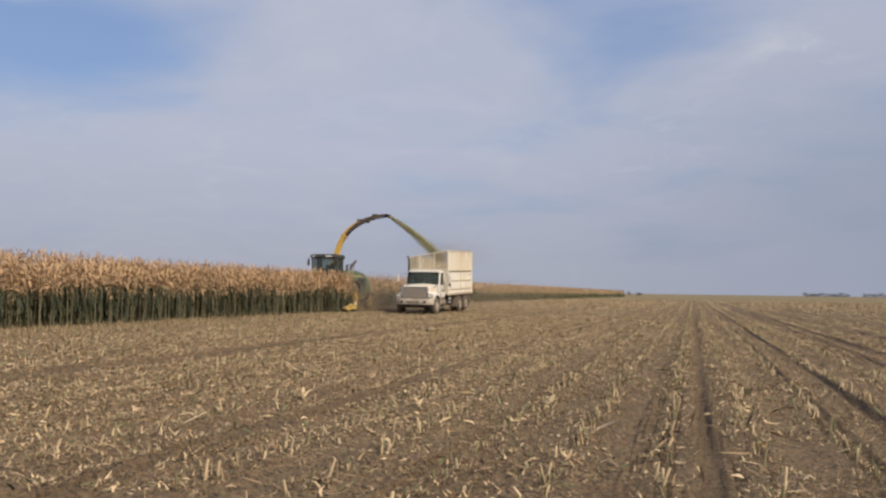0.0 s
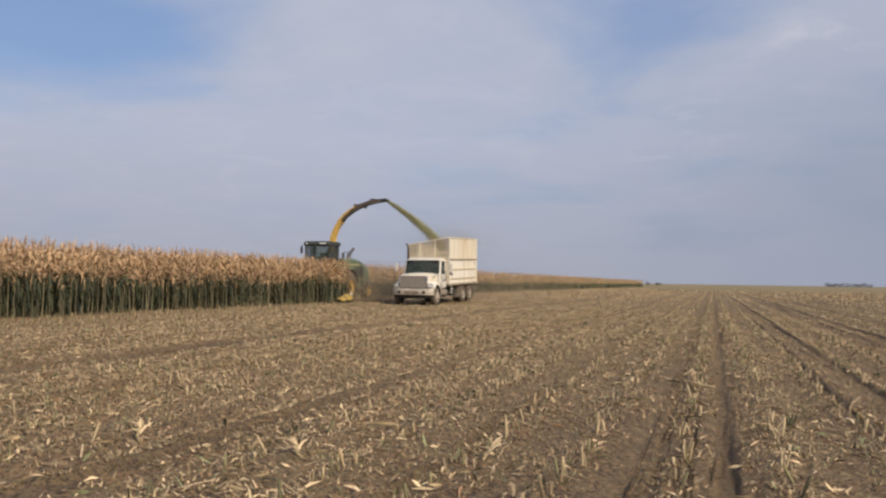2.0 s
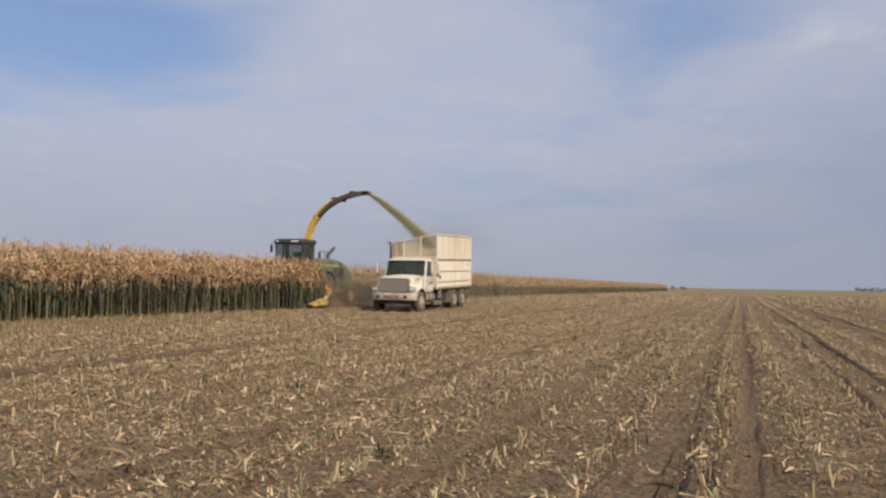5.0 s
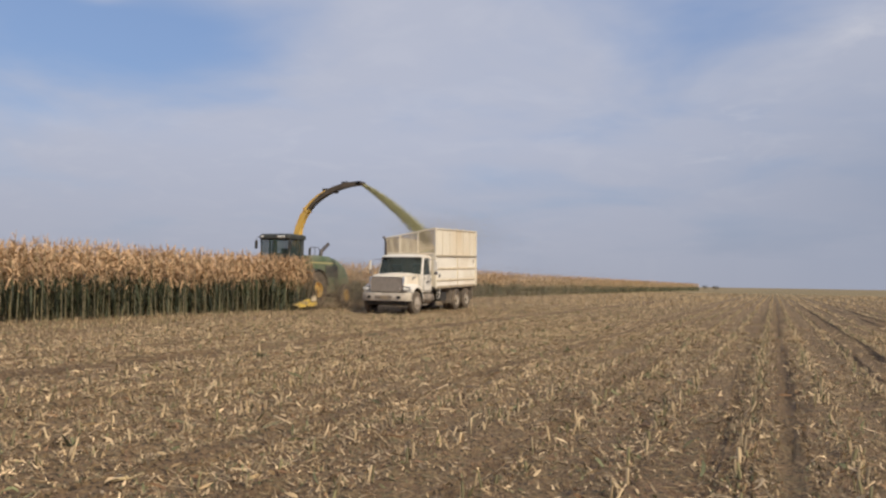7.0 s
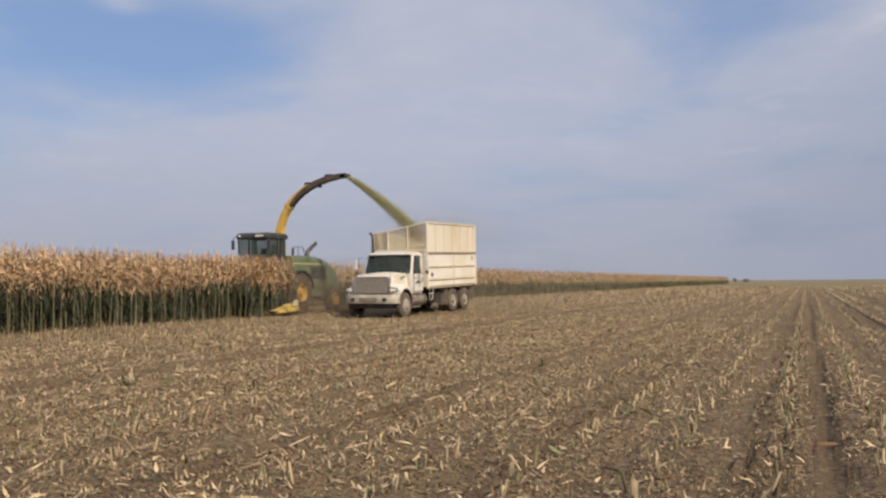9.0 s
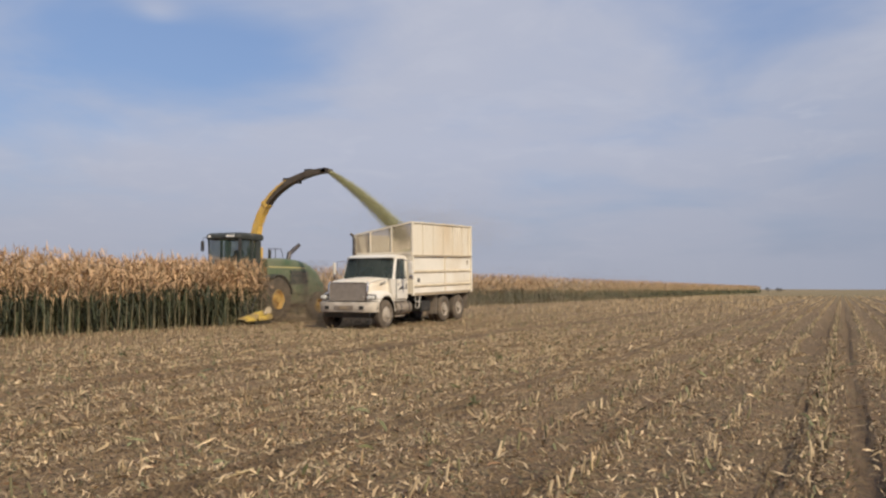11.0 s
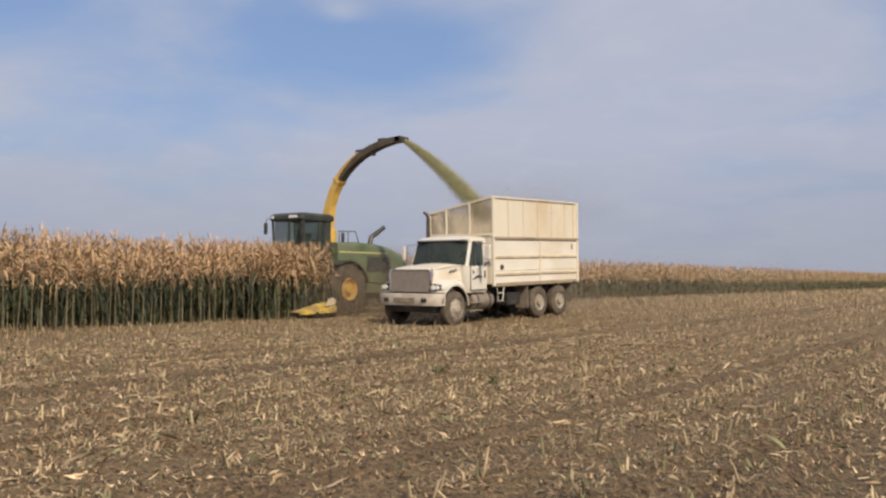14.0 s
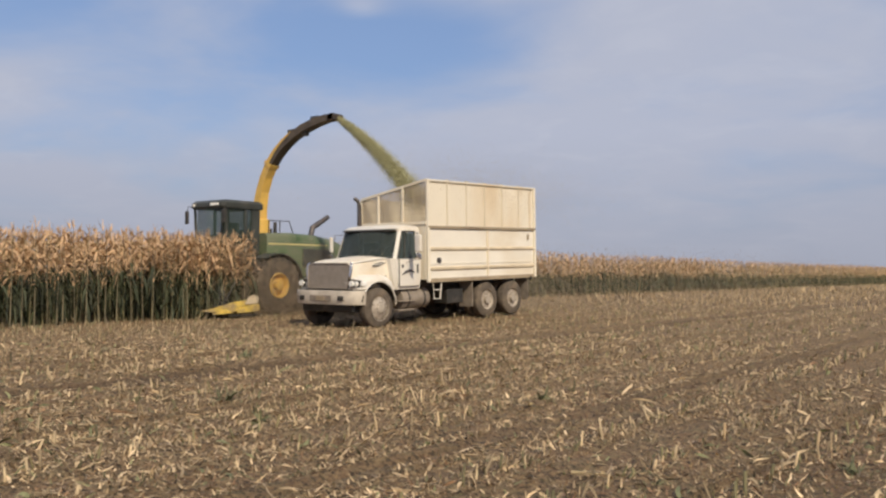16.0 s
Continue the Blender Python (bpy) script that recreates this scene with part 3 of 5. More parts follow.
def maize(S, X, Y, H, leaves, detail, wide=1.0, bare=0.0, cane=2):
    """Plants at X, Y: cane, green lower leaves, dry upper leaves, an ear and a tassel."""
    k = len(X)
    Hh = H * rs.uniform(0.90, 1.06, k)
    B = np.stack([X, Y, 0 * X - 0.02], -1)
    lean = rs.normal(0, 0.06, (k, 2))
    top = B + np.stack([lean[:, 0], lean[:, 1], Hh * 0.86], -1)
    rad = rs.uniform(0.010, 0.015, k) * (1 + 0.6 * (wide - 1)) * (1.25 if bare else 1.0)
    S.prisms(B, top, rad, cane, n=3 if detail < 2 else 4, r2=rad * 0.4, cap=False)
    plane = rs.uniform(0, 3.14, k)
    for i in range(leaves):
        u = (i + 0.6) / leaves
        zf = 0.12 + 0.70 * u + rs.normal(0, 0.02, k)
        at = B + (top - B) * (zf / 0.86)[:, None]
        az = plane + (i % 2) * np.pi + rs.normal(0, 0.45, k)
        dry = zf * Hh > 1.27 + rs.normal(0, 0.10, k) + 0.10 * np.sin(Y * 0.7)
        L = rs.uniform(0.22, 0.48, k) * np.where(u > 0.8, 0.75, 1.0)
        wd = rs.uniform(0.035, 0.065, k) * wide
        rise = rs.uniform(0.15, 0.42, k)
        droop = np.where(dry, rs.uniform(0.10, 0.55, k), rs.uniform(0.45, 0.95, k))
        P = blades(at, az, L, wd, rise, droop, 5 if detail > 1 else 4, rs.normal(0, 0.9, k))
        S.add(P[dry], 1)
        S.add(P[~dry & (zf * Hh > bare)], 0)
    # fine dry shreds fill the crown, and a few pale dead leaves hang at its foot
    for lo, hi, count, droop_lo in ((1.35, 2.25, 7, 0.0), (1.15, 1.40, 1, 0.35)):
        for i in range(count if detail > 1 else 0):
            at = B + (top - B) * (rs.uniform(lo, hi, k) / (0.86 * H))[:, None]
            S.add(blades(at, rs.uniform(0, 6.28, k), rs.uniform(0.14, 0.30, k), rs.uniform(0.018, 0.034, k), rs.uniform(0.05, 0.25, k), rs.uniform(droop_lo, droop_lo + 0.3, k), 3, rs.normal(0, 0.9, k)), 1)
    # ears
    q = rs.uniform(0, 1, k) < 0.8
    at = B[q] + (top - B)[q] * (rs.uniform(0.36, 0.46, q.sum()) / 0.86)[:, None]
    a = rs.uniform(0, 6.28, q.sum())
    out = np.stack([0.07 * np.cos(a), 0.07 * np.sin(a), rs.uniform(-0.1, 0.16, q.sum())], -1)
    S.prisms(at, at + out, np.full(q.sum(), 0.030) * wide, 1, n=3, r2=np.full(q.sum(), 0.012), cap=False)
    for i in range(5 if detail > 1 else 3):
        S.add(blades(top, rs.uniform(0, 6.28, k), rs.uniform(0.05, 0.20, k), np.full(k, 0.018 * wide), rs.uniform(0.16, 0.32, k) * Hh / 2.4, rs.uniform(0.02, 0.16, k), 3, 0.0, 0.3), 1)


def stand(x0, rows, pitch, y0, y1, step):
    X, Y = np.meshgrid(x0 - np.arange(rows) * pitch, np.arange(y0, y1, step))
    return (X + rs.normal(0, 0.05, X.shape)).ravel(), (Y + rs.uniform(-step / 2, step / 2, Y.shape)).ravel()


HT = 2.63
near_stand = Strips()
# the outer row has lost its lowest leaves, so the pale canes show against the dark inside
X, Y = stand(NEAR_EDGE - 0.02, 1, ROW, -14.0, CUT_FRONT - 0.8, 0.29)
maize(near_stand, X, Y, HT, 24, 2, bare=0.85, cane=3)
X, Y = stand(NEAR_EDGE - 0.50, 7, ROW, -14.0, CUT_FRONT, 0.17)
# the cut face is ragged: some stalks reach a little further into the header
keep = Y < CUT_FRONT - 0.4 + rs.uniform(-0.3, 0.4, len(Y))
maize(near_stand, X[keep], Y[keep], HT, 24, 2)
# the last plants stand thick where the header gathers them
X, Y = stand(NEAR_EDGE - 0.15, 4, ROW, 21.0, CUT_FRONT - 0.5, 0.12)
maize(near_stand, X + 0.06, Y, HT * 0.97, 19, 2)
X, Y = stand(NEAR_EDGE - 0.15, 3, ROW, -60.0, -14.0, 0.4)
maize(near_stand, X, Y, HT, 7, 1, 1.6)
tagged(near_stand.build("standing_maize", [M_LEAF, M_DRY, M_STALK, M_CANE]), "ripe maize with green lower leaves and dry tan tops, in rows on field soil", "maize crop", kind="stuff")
far_stand = Strips()
X, Y = stand(FAR_EDGE - 0.1, 4, ROW, 4.0, 75.0, 0.18)
maize(far_stand, X, Y, HT + 0.06, 18, 1, 1.25)
X, Y = stand(FAR_EDGE - 0.1, 4, ROW, 75.0, 170.0, 0.26)
maize(far_stand, X, Y, HT, 9, 1, 1.7)
X, Y = stand(FAR_EDGE - 0.1, 3, ROW * 1.4, 170.0, FIELD_END, 0.45)
maize(far_stand, X, Y, HT, 8, 1, 2.6)
X, Y = stand(FAR_EDGE - 4.0, 6, 3.0, -60.0, FIELD_END, 1.6)
maize(far_stand, X, Y, HT, 6, 1, 4.0)
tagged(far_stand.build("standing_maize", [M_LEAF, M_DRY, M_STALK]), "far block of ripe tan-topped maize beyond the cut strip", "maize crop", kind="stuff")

# ---- lorry ----
TRUCK = pose(-14.5, 25.0, 0.0, 1.66, 0, -2.53) @ pose(-0.95, 0, 0)
truck = empty("grain_truck", TRUCK, "dusty white six-wheel farm lorry with tall cream silage body on stubble", "truck")


def truck_cab():
    # cab shell: rounded rings from the floor to the roof, with the screen leaning back
    rings = []
    for z, hw, yf, yr, rr in ((0.92, 0.98, -1.02, -0.10, 0.05), (1.20, 1.02, -1.06, -0.08, 0.06), (1.72, 1.02, -1.16, -0.08, 0.07)):
        rings.append([(-hw, yr, z), (-hw, yf + rr, z), (-hw + rr, yf, z), (hw - rr, yf, z), (hw, yf + rr, z), (hw, yr, z)])
    part("cab_body", loft(rings), M_WHITE, truck, smooth=40)
    # roof cap
    rings = []
    for z, hw, yf, yr, rr in ((2.43, 0.975, -0.84, -0.08, 0.10), (2.49, 0.97, -0.87, -0.09, 0.12), (2.56, 0.91, -0.79, -0.12, 0.17), (2.595, 0.76, -0.61, -0.22, 0.20)):
        rings.append([(-hw, yr, z), (-hw, yf + rr, z), (-hw + rr * 0.4, yf + rr * 0.3, z), (-hw + rr * 1.2, yf, z), (hw - rr * 1.2, yf, z), (hw - rr * 0.4, yf + rr * 0.3, z), (hw, yf + rr, z), (hw, yr, z)])
    part("cab_roof", loft(rings), M_WHITE, truck, smooth=50)
    # pillars and rear wall
    for s in (-1, 1):
        part("pillar", loft([[(s * (0.965 + a), -1.05 + c, 1.70) for a, c in ((0.06, 0.05), (0.03, -0.01), (-0.005, -0.03), (0.0, 0.02))],
                             [(s * (0.905 + a), -0.79 + c, 2.45) for a, c in ((0.06, 0.05), (0.03, -0.01), (-0.005, -0.02), (0.0, 0.02))]]), M_WHITE, truck)
        part("pillar", box(s * 0.92, s * 1.0, -0.24, -0.09, 1.70, 2.44, 0.015), M_WHITE, truck)
    part("rear_wall", box(-0.92, 0.92, -0.13, -0.085, 1.70, 2.44, 0.01), M_WHITE, truck)
    ws = loft([[(-0.975, -1.04, 1.74), (-0.48, -1.19, 1.74), (0, -1.23, 1.74), (0.48, -1.19, 1.74), (0.975, -1.04, 1.74)],
               [(-0.915, -0.79, 2.46), (-0.45, -0.90, 2.46), (0, -0.93, 2.46), (0.45, -0.90, 2.46), (0.915, -0.79, 2.46)]], closed=False)
    bmesh.ops.solidify(ws, geom=ws.faces[:], thickness=0.006)
    w = part("windshield", ws, M_WINDSHIELD, truck, "dark tinted windshield", smooth=40)
    w.visible_shadow = False
    for x in (-0.4, 0.25):
        part("wiper", tube([(x, -1.27 + abs(x) * 0.09, 1.76), (x + 0.1, -1.215 + abs(x) * 0.09, 1.93), (x + 0.42, -1.21 + abs(x + .4) * 0.09, 1.93)], 0.008, 5), M_BLACK, truck)
    part("visor", box(-0.86, 0.86, -0.965, -0.83, 2.435, 2.465, 0.01), M_BLACK, truck)
    part("dashboard", box(-0.88, 0.88, -1.05, -0.75, 1.60, 1.78, 0.04), M_SEAT, truck)
    for x in (-0.5, 0.5):
        sb = box(x - 0.24, x + 0.24, -0.32, -0.18, 1.45, 2.15, 0.05)
        part("seat", box(x - 0.24, x + 0.24, -0.65, -0.2, 1.35, 1.48, 0.04, sb), M_SEAT, truck)
    part("steering_wheel", lathe([(0.19, -0.012), (0.215, 0.0), (0.19, 0.012), (0.175, 0.0)], (0.5, -0.72, 1.80), 20), M_BLACK, truck)
    for s in (-1, 1):
        d = part("door", box(s * 1.015, s * 1.045, -0.90, -0.14, 1.00, 1.70, 0.012), M_WHITE, truck)
        part("window_frame", tube([(s * 1.01, -0.95, 1.71), (s * 0.965, -0.73, 2.42), (s * 0.96, -0.22, 2.42), (s * 1.01, -0.18, 1.71), (s * 1.01, -0.95, 1.71)], 0.024, 6), M_BLACK, d)
        part("door_gap", box(s * 1.018, s * 1.034, -0.924, -0.904, 1.00, 1.70, 0.002), M_DECAL, d)
        gl = plate([(s * 1.0, -0.95, 1.71), (s * 0.96, -0.73, 2.42), (s * 0.96, -0.22, 2.42), (s * 1.0, -0.18, 1.71)], 0.005)
        gp = part("window", gl, M_WINDSHIELD, d, "dark side window")
        gp.visible_shadow = False
        part("vent_divider", tube([(s * 1.01, -0.70, 1.71), (s * 0.97, -0.62, 2.41)], 0.016, 6), M_BLACK, d)
        part("handle", box(s * 1.045, s * 1.065, -0.27, -0.21, 1.33, 1.56, 0.012), M_BLACK, d)
        # dark swoosh emblem on the door
        for dz, L in ((0.0, 0.46),):
            pts = [(s * 1.049, -0.82 + L * u, 1.30 + dz + 0.10 * math.sin(u * 2.6)) for u in (0, 0.25, 0.5, 0.75, 1.0)]
            part("emblem", tube(pts, [0.010, 0.030, 0.044, 0.030, 0.010], 6), M_DECAL, d, "dark curved emblem")
        part("emblem", lathe([(0.001, 0), (0.045, 0), (0.045, 0.006), (0.001, 0.006)], (s * 1.045 if s > 0 else s * 1.051, -0.80, 1.52), 14), M_DECAL, d, "round dark emblem")
        part("mirror_arm", tube([(s * 0.97, -0.62, 2.38), (s * 1.42, -0.68, 2.36), (s * 1.47, -0.68, 1.72), (s * 1.04, -0.66, 1.60)], 0.014, 6), M_CHROME, truck)
        inner, outer = (1.37, 1.55) if s > 0 else (1.50, 1.59)
        part("mirror", box(s * inner, s * outer, -0.74, -0.64, 1.88, 2.32, 0.035), M_WHITE, truck, "tall pale mirror housing")
        part("mirror", box(s * (inner + 0.02), s * (outer - 0.01), -0.73, -0.65, 1.68, 1.84, 0.03), M_CHROME, truck, "small chrome lower mirror")


def widen(ob, m):
    ob.data.transform(m)
    for c in ob.children:
        widen(c, m)


def truck_nose():
    def ring(y, hw, z, drop, zb, ins):
        return [(-hw, y, zb), (-hw, y, z - drop), (-hw + ins, y, z - drop * 0.35), (-hw * 0.45, y, z), (0, y, z + 0.015),
                (hw * 0.45, y, z), (hw - ins, y, z - drop * 0.35), (hw, y, z - drop), (hw, y, zb)]
    part("hood", loft([ring(-2.29, 0.77, 1.60, 0.06, 1.0, 0.03), ring(-2.20, 0.79, 1.645, 0.08, 1.0, 0.04), ring(-1.92, 0.82, 1.70, 0.11, 1.0, 0.06),
                       ring(-1.6, 0.86, 1.75, 0.14, 1.0, 0.07), ring(-1.04, 0.92, 1.79, 0.15, 1.0, 0.08)], closed=True), M_HOODDUST, truck, "dusty white hood", smooth=50)
    # fenders with the wheel arch cut as a curved lip
    for s in (-1, 1):
        rings = []
        for y, zt, zb, hw in ((-2.34, 1.10, 0.97, 0.98), (-2.28, 1.21, 0.97, 1.09), (-2.18, 1.26, 0.97, 1.15), (-2.05, 1.29, 1.02, 1.18), (-1.88, 1.30, 1.14, 1.18), (-1.68, 1.30, 1.19, 1.18),
                              (-1.46, 1.30, 1.14, 1.17), (-1.30, 1.26, 1.02, 1.15), (-1.18, 1.20, 0.84, 1.12), (-1.08, 1.10, 0.72, 1.08)):
            rings.append([(s * 0.62, y, zb), (s * 0.62, y, zt + 0.04), (s * (hw - 0.16), y, zt + 0.01), (s * (hw - 0.03), y, zt - 0.06), (s * hw, y, zt - 0.14), (s * hw, y, zb)])
        part("fender", loft(rings), M_WHITE, truck, smooth=45)
        part("wheel_arch", loft([[(s * x, -1.70 + 0.60 * math.cos(t), 0.56 + 0.60 * math.sin(t)) for x in (0.70, 1.16)] + [(s * x, -1.70 + 0.57 * math.cos(t), 0.56 + 0.57 * math.sin(t)) for x in (1.16, 0.70)]
                                 for t in [radians(a) for a in range(10, 171, 16)]]), M_BLACK, truck)
        hl = part("headlight", loft([[(s * 0.82, -2.43, 1.02), (s * 1.10, -2.31, 1.04), (s * 1.11, -2.30, 1.18), (s * 0.86, -2.41, 1.22)],
                                     [(s * 0.82, -2.26, 1.02), (s * 1.09, -2.17, 1.04), (s * 1.10, -2.16, 1.19), (s * 0.86, -2.25, 1.23)]]), M_BLACK, truck, "clear twin headlight in dark housing")
        part("lens", lathe([(0.001, 0.0), (0.065, 0.0), (0.075, 0.02), (0.075, 0.05), (0.001, 0.05)], (0, 0, 0), 16), M_LAMP, hl).matrix_local = pose(s * 0.91, -2.425, 1.115, 0, 0, 90)
        part("lens", lathe([(0.001, 0.0), (0.055, 0.0), (0.065, 0.02), (0.065, 0.05), (0.001, 0.05)], (0, 0, 0), 16), M_LAMP, hl).matrix_local = pose(s * 1.03, -2.375, 1.11, 0, 0, 90)
        part("turn_lamp", box(s * 1.095, s * 1.175, -2.28, -2.10, 1.05, 1.17, 0.02), M_LAMP, truck)
        vent = part("hood_vent", plate([(s * 0.875, -1.64, 1.535), (s * 0.885, -1.44, 1.545), (s * 0.90, -1.20, 1.625), (s * 0.895, -1.34, 1.635), (s * 0.88, -1.56, 1.59)], s * 0.03), M_BLACK, truck, "dark slanted hood side vent")
        part("vent_bar", tube([(s * 0.905, -1.60, 1.555), (s * 0.915, -1.42, 1.58), (s * 0.925, -1.25, 1.625)], 0.010, 5), M_WHITE, vent)
        # raised edge from the grille corner to the cowl, and the low lip over the fender
        part("hood_edge", tube([(s * 0.765, -2.24, 1.59), (s * 0.80, -1.95, 1.655), (s * 0.835, -1.6, 1.69), (s * 0.90, -1.10, 1.73)], [0.014, 0.022, 0.022, 0.012], 6), M_WHITE, truck, smooth=50)
        part("fender_lip", tube([(s * 1.175, -1.70 + 0.60 * math.cos(radians(a)), 0.56 + 0.60 * math.sin(radians(a))) for a in range(0, 151, 12)], 0.020, 6), M_WHITE, truck, smooth=50)
    part("grille", loft([[(-0.72, -2.35, 1.00), (0.72, -2.35, 1.00), (0.76, -2.31, 1.54), (0.68, -2.30, 1.60), (-0.68, -2.30, 1.60), (-0.76, -2.31, 1.54)],
                         [(-0.72, -2.25, 1.00), (0.72, -2.25, 1.00), (0.76, -2.23, 1.54), (0.68, -2.22, 1.60), (-0.68, -2.22, 1.60), (-0.76, -2.23, 1.54)]]), M_BUGSCREEN, truck, "grey insect screen over grille")
    part("grille_frame", tube([(-0.73, -2.36, 0.99), (0.73, -2.36, 0.99), (0.77, -2.32, 1.54), (0.69, -2.31, 1.615), (-0.69, -2.31, 1.615), (-0.77, -2.32, 1.54), (-0.73, -2.36, 0.99)], 0.016, 6), M_DUSTY, truck)
    for s in (-1, 1):
        part("grille_surround", tube([(s * 0.765, -2.335, 1.00), (s * 0.785, -2.325, 1.25), (s * 0.81, -2.30, 1.50), (s * 0.79, -2.27, 1.60), (s * 0.74, -2.25, 1.635)], [0.035, 0.038, 0.042, 0.036, 0.02], 8), M_CHROME, truck, "bright grille surround", smooth=50)
    # bumper, swept back at the ends
    prof = ((-2.56, 0.0), (-2.56, 0.35), (-2.55, 0.70), (-2.49, 0.98), (-2.38, 1.12), (-2.16, 1.17))
    path = [(-x, y) for y, x in reversed(prof)] + [(x, y) for y, x in prof[1:]]
    rings = [[(x, y, 0.60), (x, y - 0.02, 0.64), (x, y - 0.02, 0.90), (x, y, 0.945), (x * 0.94, y + 0.10, 0.945), (x * 0.94, y + 0.10, 0.60)] for x, y in path]
    bp = part("bumper", loft(rings), M_BUMPER, truck, "dusty white steel bumper", smooth=40)
    for x in (-0.80, 0.62):
        part("fog_lamp_opening", box(x, x + 0.17, -2.605, -2.52, 0.70, 0.82, 0.02), M_BLACK, bp)
    part("plate_recess", box(-0.42, 0.38, -2.592, -2.57, 0.68, 0.83, 0.01), M_DUSTY, bp)
    part("number_plate", box(-0.17, 0.15, -2.606, -2.592, 0.69, 0.82, 0.006), M_BOXR, bp, "dusty number plate")
    # thin dark strips draw the crease shade between hood side and fender
    for s in (-1, 1):
        part("hood_seam", loft([[(s * (x + dx), y, z + dz) for dx, dz in ((0.002, -0.008), (0.012, -0.008), (0.012, 0.008), (0.002, 0.008))] for x, y, z in ((0.745, -2.2, 1.26), (0.785, -1.92, 1.335), (0.84, -1.6, 1.345), (0.90, -1.16, 1.26))]), M_DECAL, truck)
    part("underside_guard", box(-0.95, 0.95, -2.38, -1.2, 0.40, 0.62, 0.05), M_BLACK, truck)


def road_wheel(x, y, side, dual=False, r=0.50):
    w = 0.26
    t = part("wheel", lathe([(r * 0.56, -w / 2), (r * 0.80, -w / 2 - 0.01), (r * 0.97, -w / 2 + 0.03), (r, -w / 2 + 0.07), (r, w / 2 - 0.07), (r * 0.97, w / 2 - 0.03), (r * 0.80, w / 2 + 0.01), (r * 0.56, w / 2)],
                            (x, y, r), 36), M_TYRE, truck, "dusty black tyre on steel rim", smooth=35)
    o = x + side * w / 2
    prof = ((0.335, 0.0), (0.31, -0.01), (0.25, -0.055), (0.12, -0.05), (0.11, 0.03), (0.001, 0.035)) if dual else ((0.325, 0.012), (0.295, -0.02), (0.22, 0.0), (0.13, 0.055), (0.10, 0.075), (0.001, 0.075))
    part("rim", lathe([(rr, side * dd) for rr, dd in prof], (o, y, r), 28), M_RIM, t, "dusty pale steel rim", smooth=30)
    for k in range(10):
        a = k * math.pi / 5
        dd = -0.052 if dual else 0.05
        part("wheel_nut", cyl((o + side * dd, y + 0.15 * math.cos(a), r + 0.15 * math.sin(a)), (o + side * (dd + 0.03), y + 0.15 * math.cos(a), r + 0.15 * math.sin(a)), 0.014, 6), M_DUSTY, t)
    for k in range(8):
        a = (k + 0.5) * math.pi / 4
        rr, dd = (0.225, -0.054) if dual else (0.245, -0.012)
        c, q = math.cos(a) * rr, math.sin(a) * rr
        part("hand_hole", cyl((o + side * (dd - 0.02), y + c, r + q), (o + side * (dd + 0.018), y + c, r + q), 0.026, 10), M_DUSTY, t)
    if dual:
        part("tyre", lathe([(r * 0.56, -w / 2), (r * 0.97, -w / 2 + 0.03), (r, -w / 2 + 0.07), (r, w / 2 - 0.07), (r * 0.97, w / 2 - 0.03), (r * 0.56, w / 2)], (x - side * 0.31, y, r), 30), M_TYRE, t)


def truck_chassis():
    for s in (-1, 1):
        road_wheel(s * 1.05, -1.70, s)
        for y in (2.66, 3.90):
            road_wheel(s * 1.07, y, s, True)
        part("chassis_rail", box(s * 0.36, s * 0.44, -2.2, 5.0, 0.70, 0.95, 0.01), M_BLACK, truck)
        part("mudguard", box(s * 0.72, s * 1.20, 1.97, 2.00, 0.32, 1.05, 0.008), M_DUSTY, truck, "grey rubber mud flap")
        part("mudguard", box(s * 0.72, s * 1.20, 4.68, 4.70, 0.40, 1.05, 0.008), M_DUSTY, truck, "grey rubber mud flap")
        tk = part("fuel_tank", cyl((s * 0.80, -0.72, 0.66), (s * 0.80, 0.34, 0.66), 0.27, 24, bev=0.03), M_DUSTY, truck, "dusty aluminium fuel tank", smooth=40)
        for y in (-0.5, 0.1):
            part("tank_strap", cyl((s * 0.80, y, 0.66), (s * 0.80, y + 0.05, 0.66), 0.278, 24), M_BLACK, tk)
        part("cab_step", box(s * 0.92, s * 1.12, -0.92, -0.30, 0.60, 0.63, 0.01), M_DUSTY, truck)
        part("cab_step", box(s * 0.92, s * 1.10, -0.92, -0.30, 0.36, 0.40, 0.01), M_DUSTY, truck)
        part("ladder", tube([(s * 1.20, 0.30, 1.12), (s * 1.20, 0.34, 0.62), (s * 1.20, 0.58, 0.62), (s * 1.20, 0.66, 1.12)], 0.02, 6), M_WHITE, truck, "white bent-pipe ladder")
        part("ladder_rung", tube([(s * 1.20, 0.32, 0.86), (s * 1.20, 0.62, 0.86)], 0.016, 6), M_WHITE, truck)
        part("battery_box", box(s * 0.55, s * 1.05, 1.05, 1.75, 0.45, 0.85, 0.03), M_BLACK, truck)
    part("front_axle", cyl((-1.0, -1.7, 0.5), (1.0, -1.7, 0.5), 0.07, 10), M_BLACK, truck)
    for y in (2.66, 3.90):
        part("rear_axle", cyl((-1.0, y, 0.5), (1.0, y, 0.5), 0.12, 12), M_BLACK, truck)
    part("engine_block", box(-0.34, 0.34, -2.15, -1.1, 0.55, 1.2, 0.05), M_BLACK, truck)
    part("exhaust_stack", tube([(-1.20, -0.02, 0.9), (-1.24, -0.02, 2.0), (-1.24, -0.02, 3.22), (-1.26, -0.06, 3.34), (-1.34, -0.12, 3.42)], [0.06, 0.08, 0.06, 0.056, 0.052], 12), M_STACK, truck, "dark vertical exhaust pipe", smooth=40)


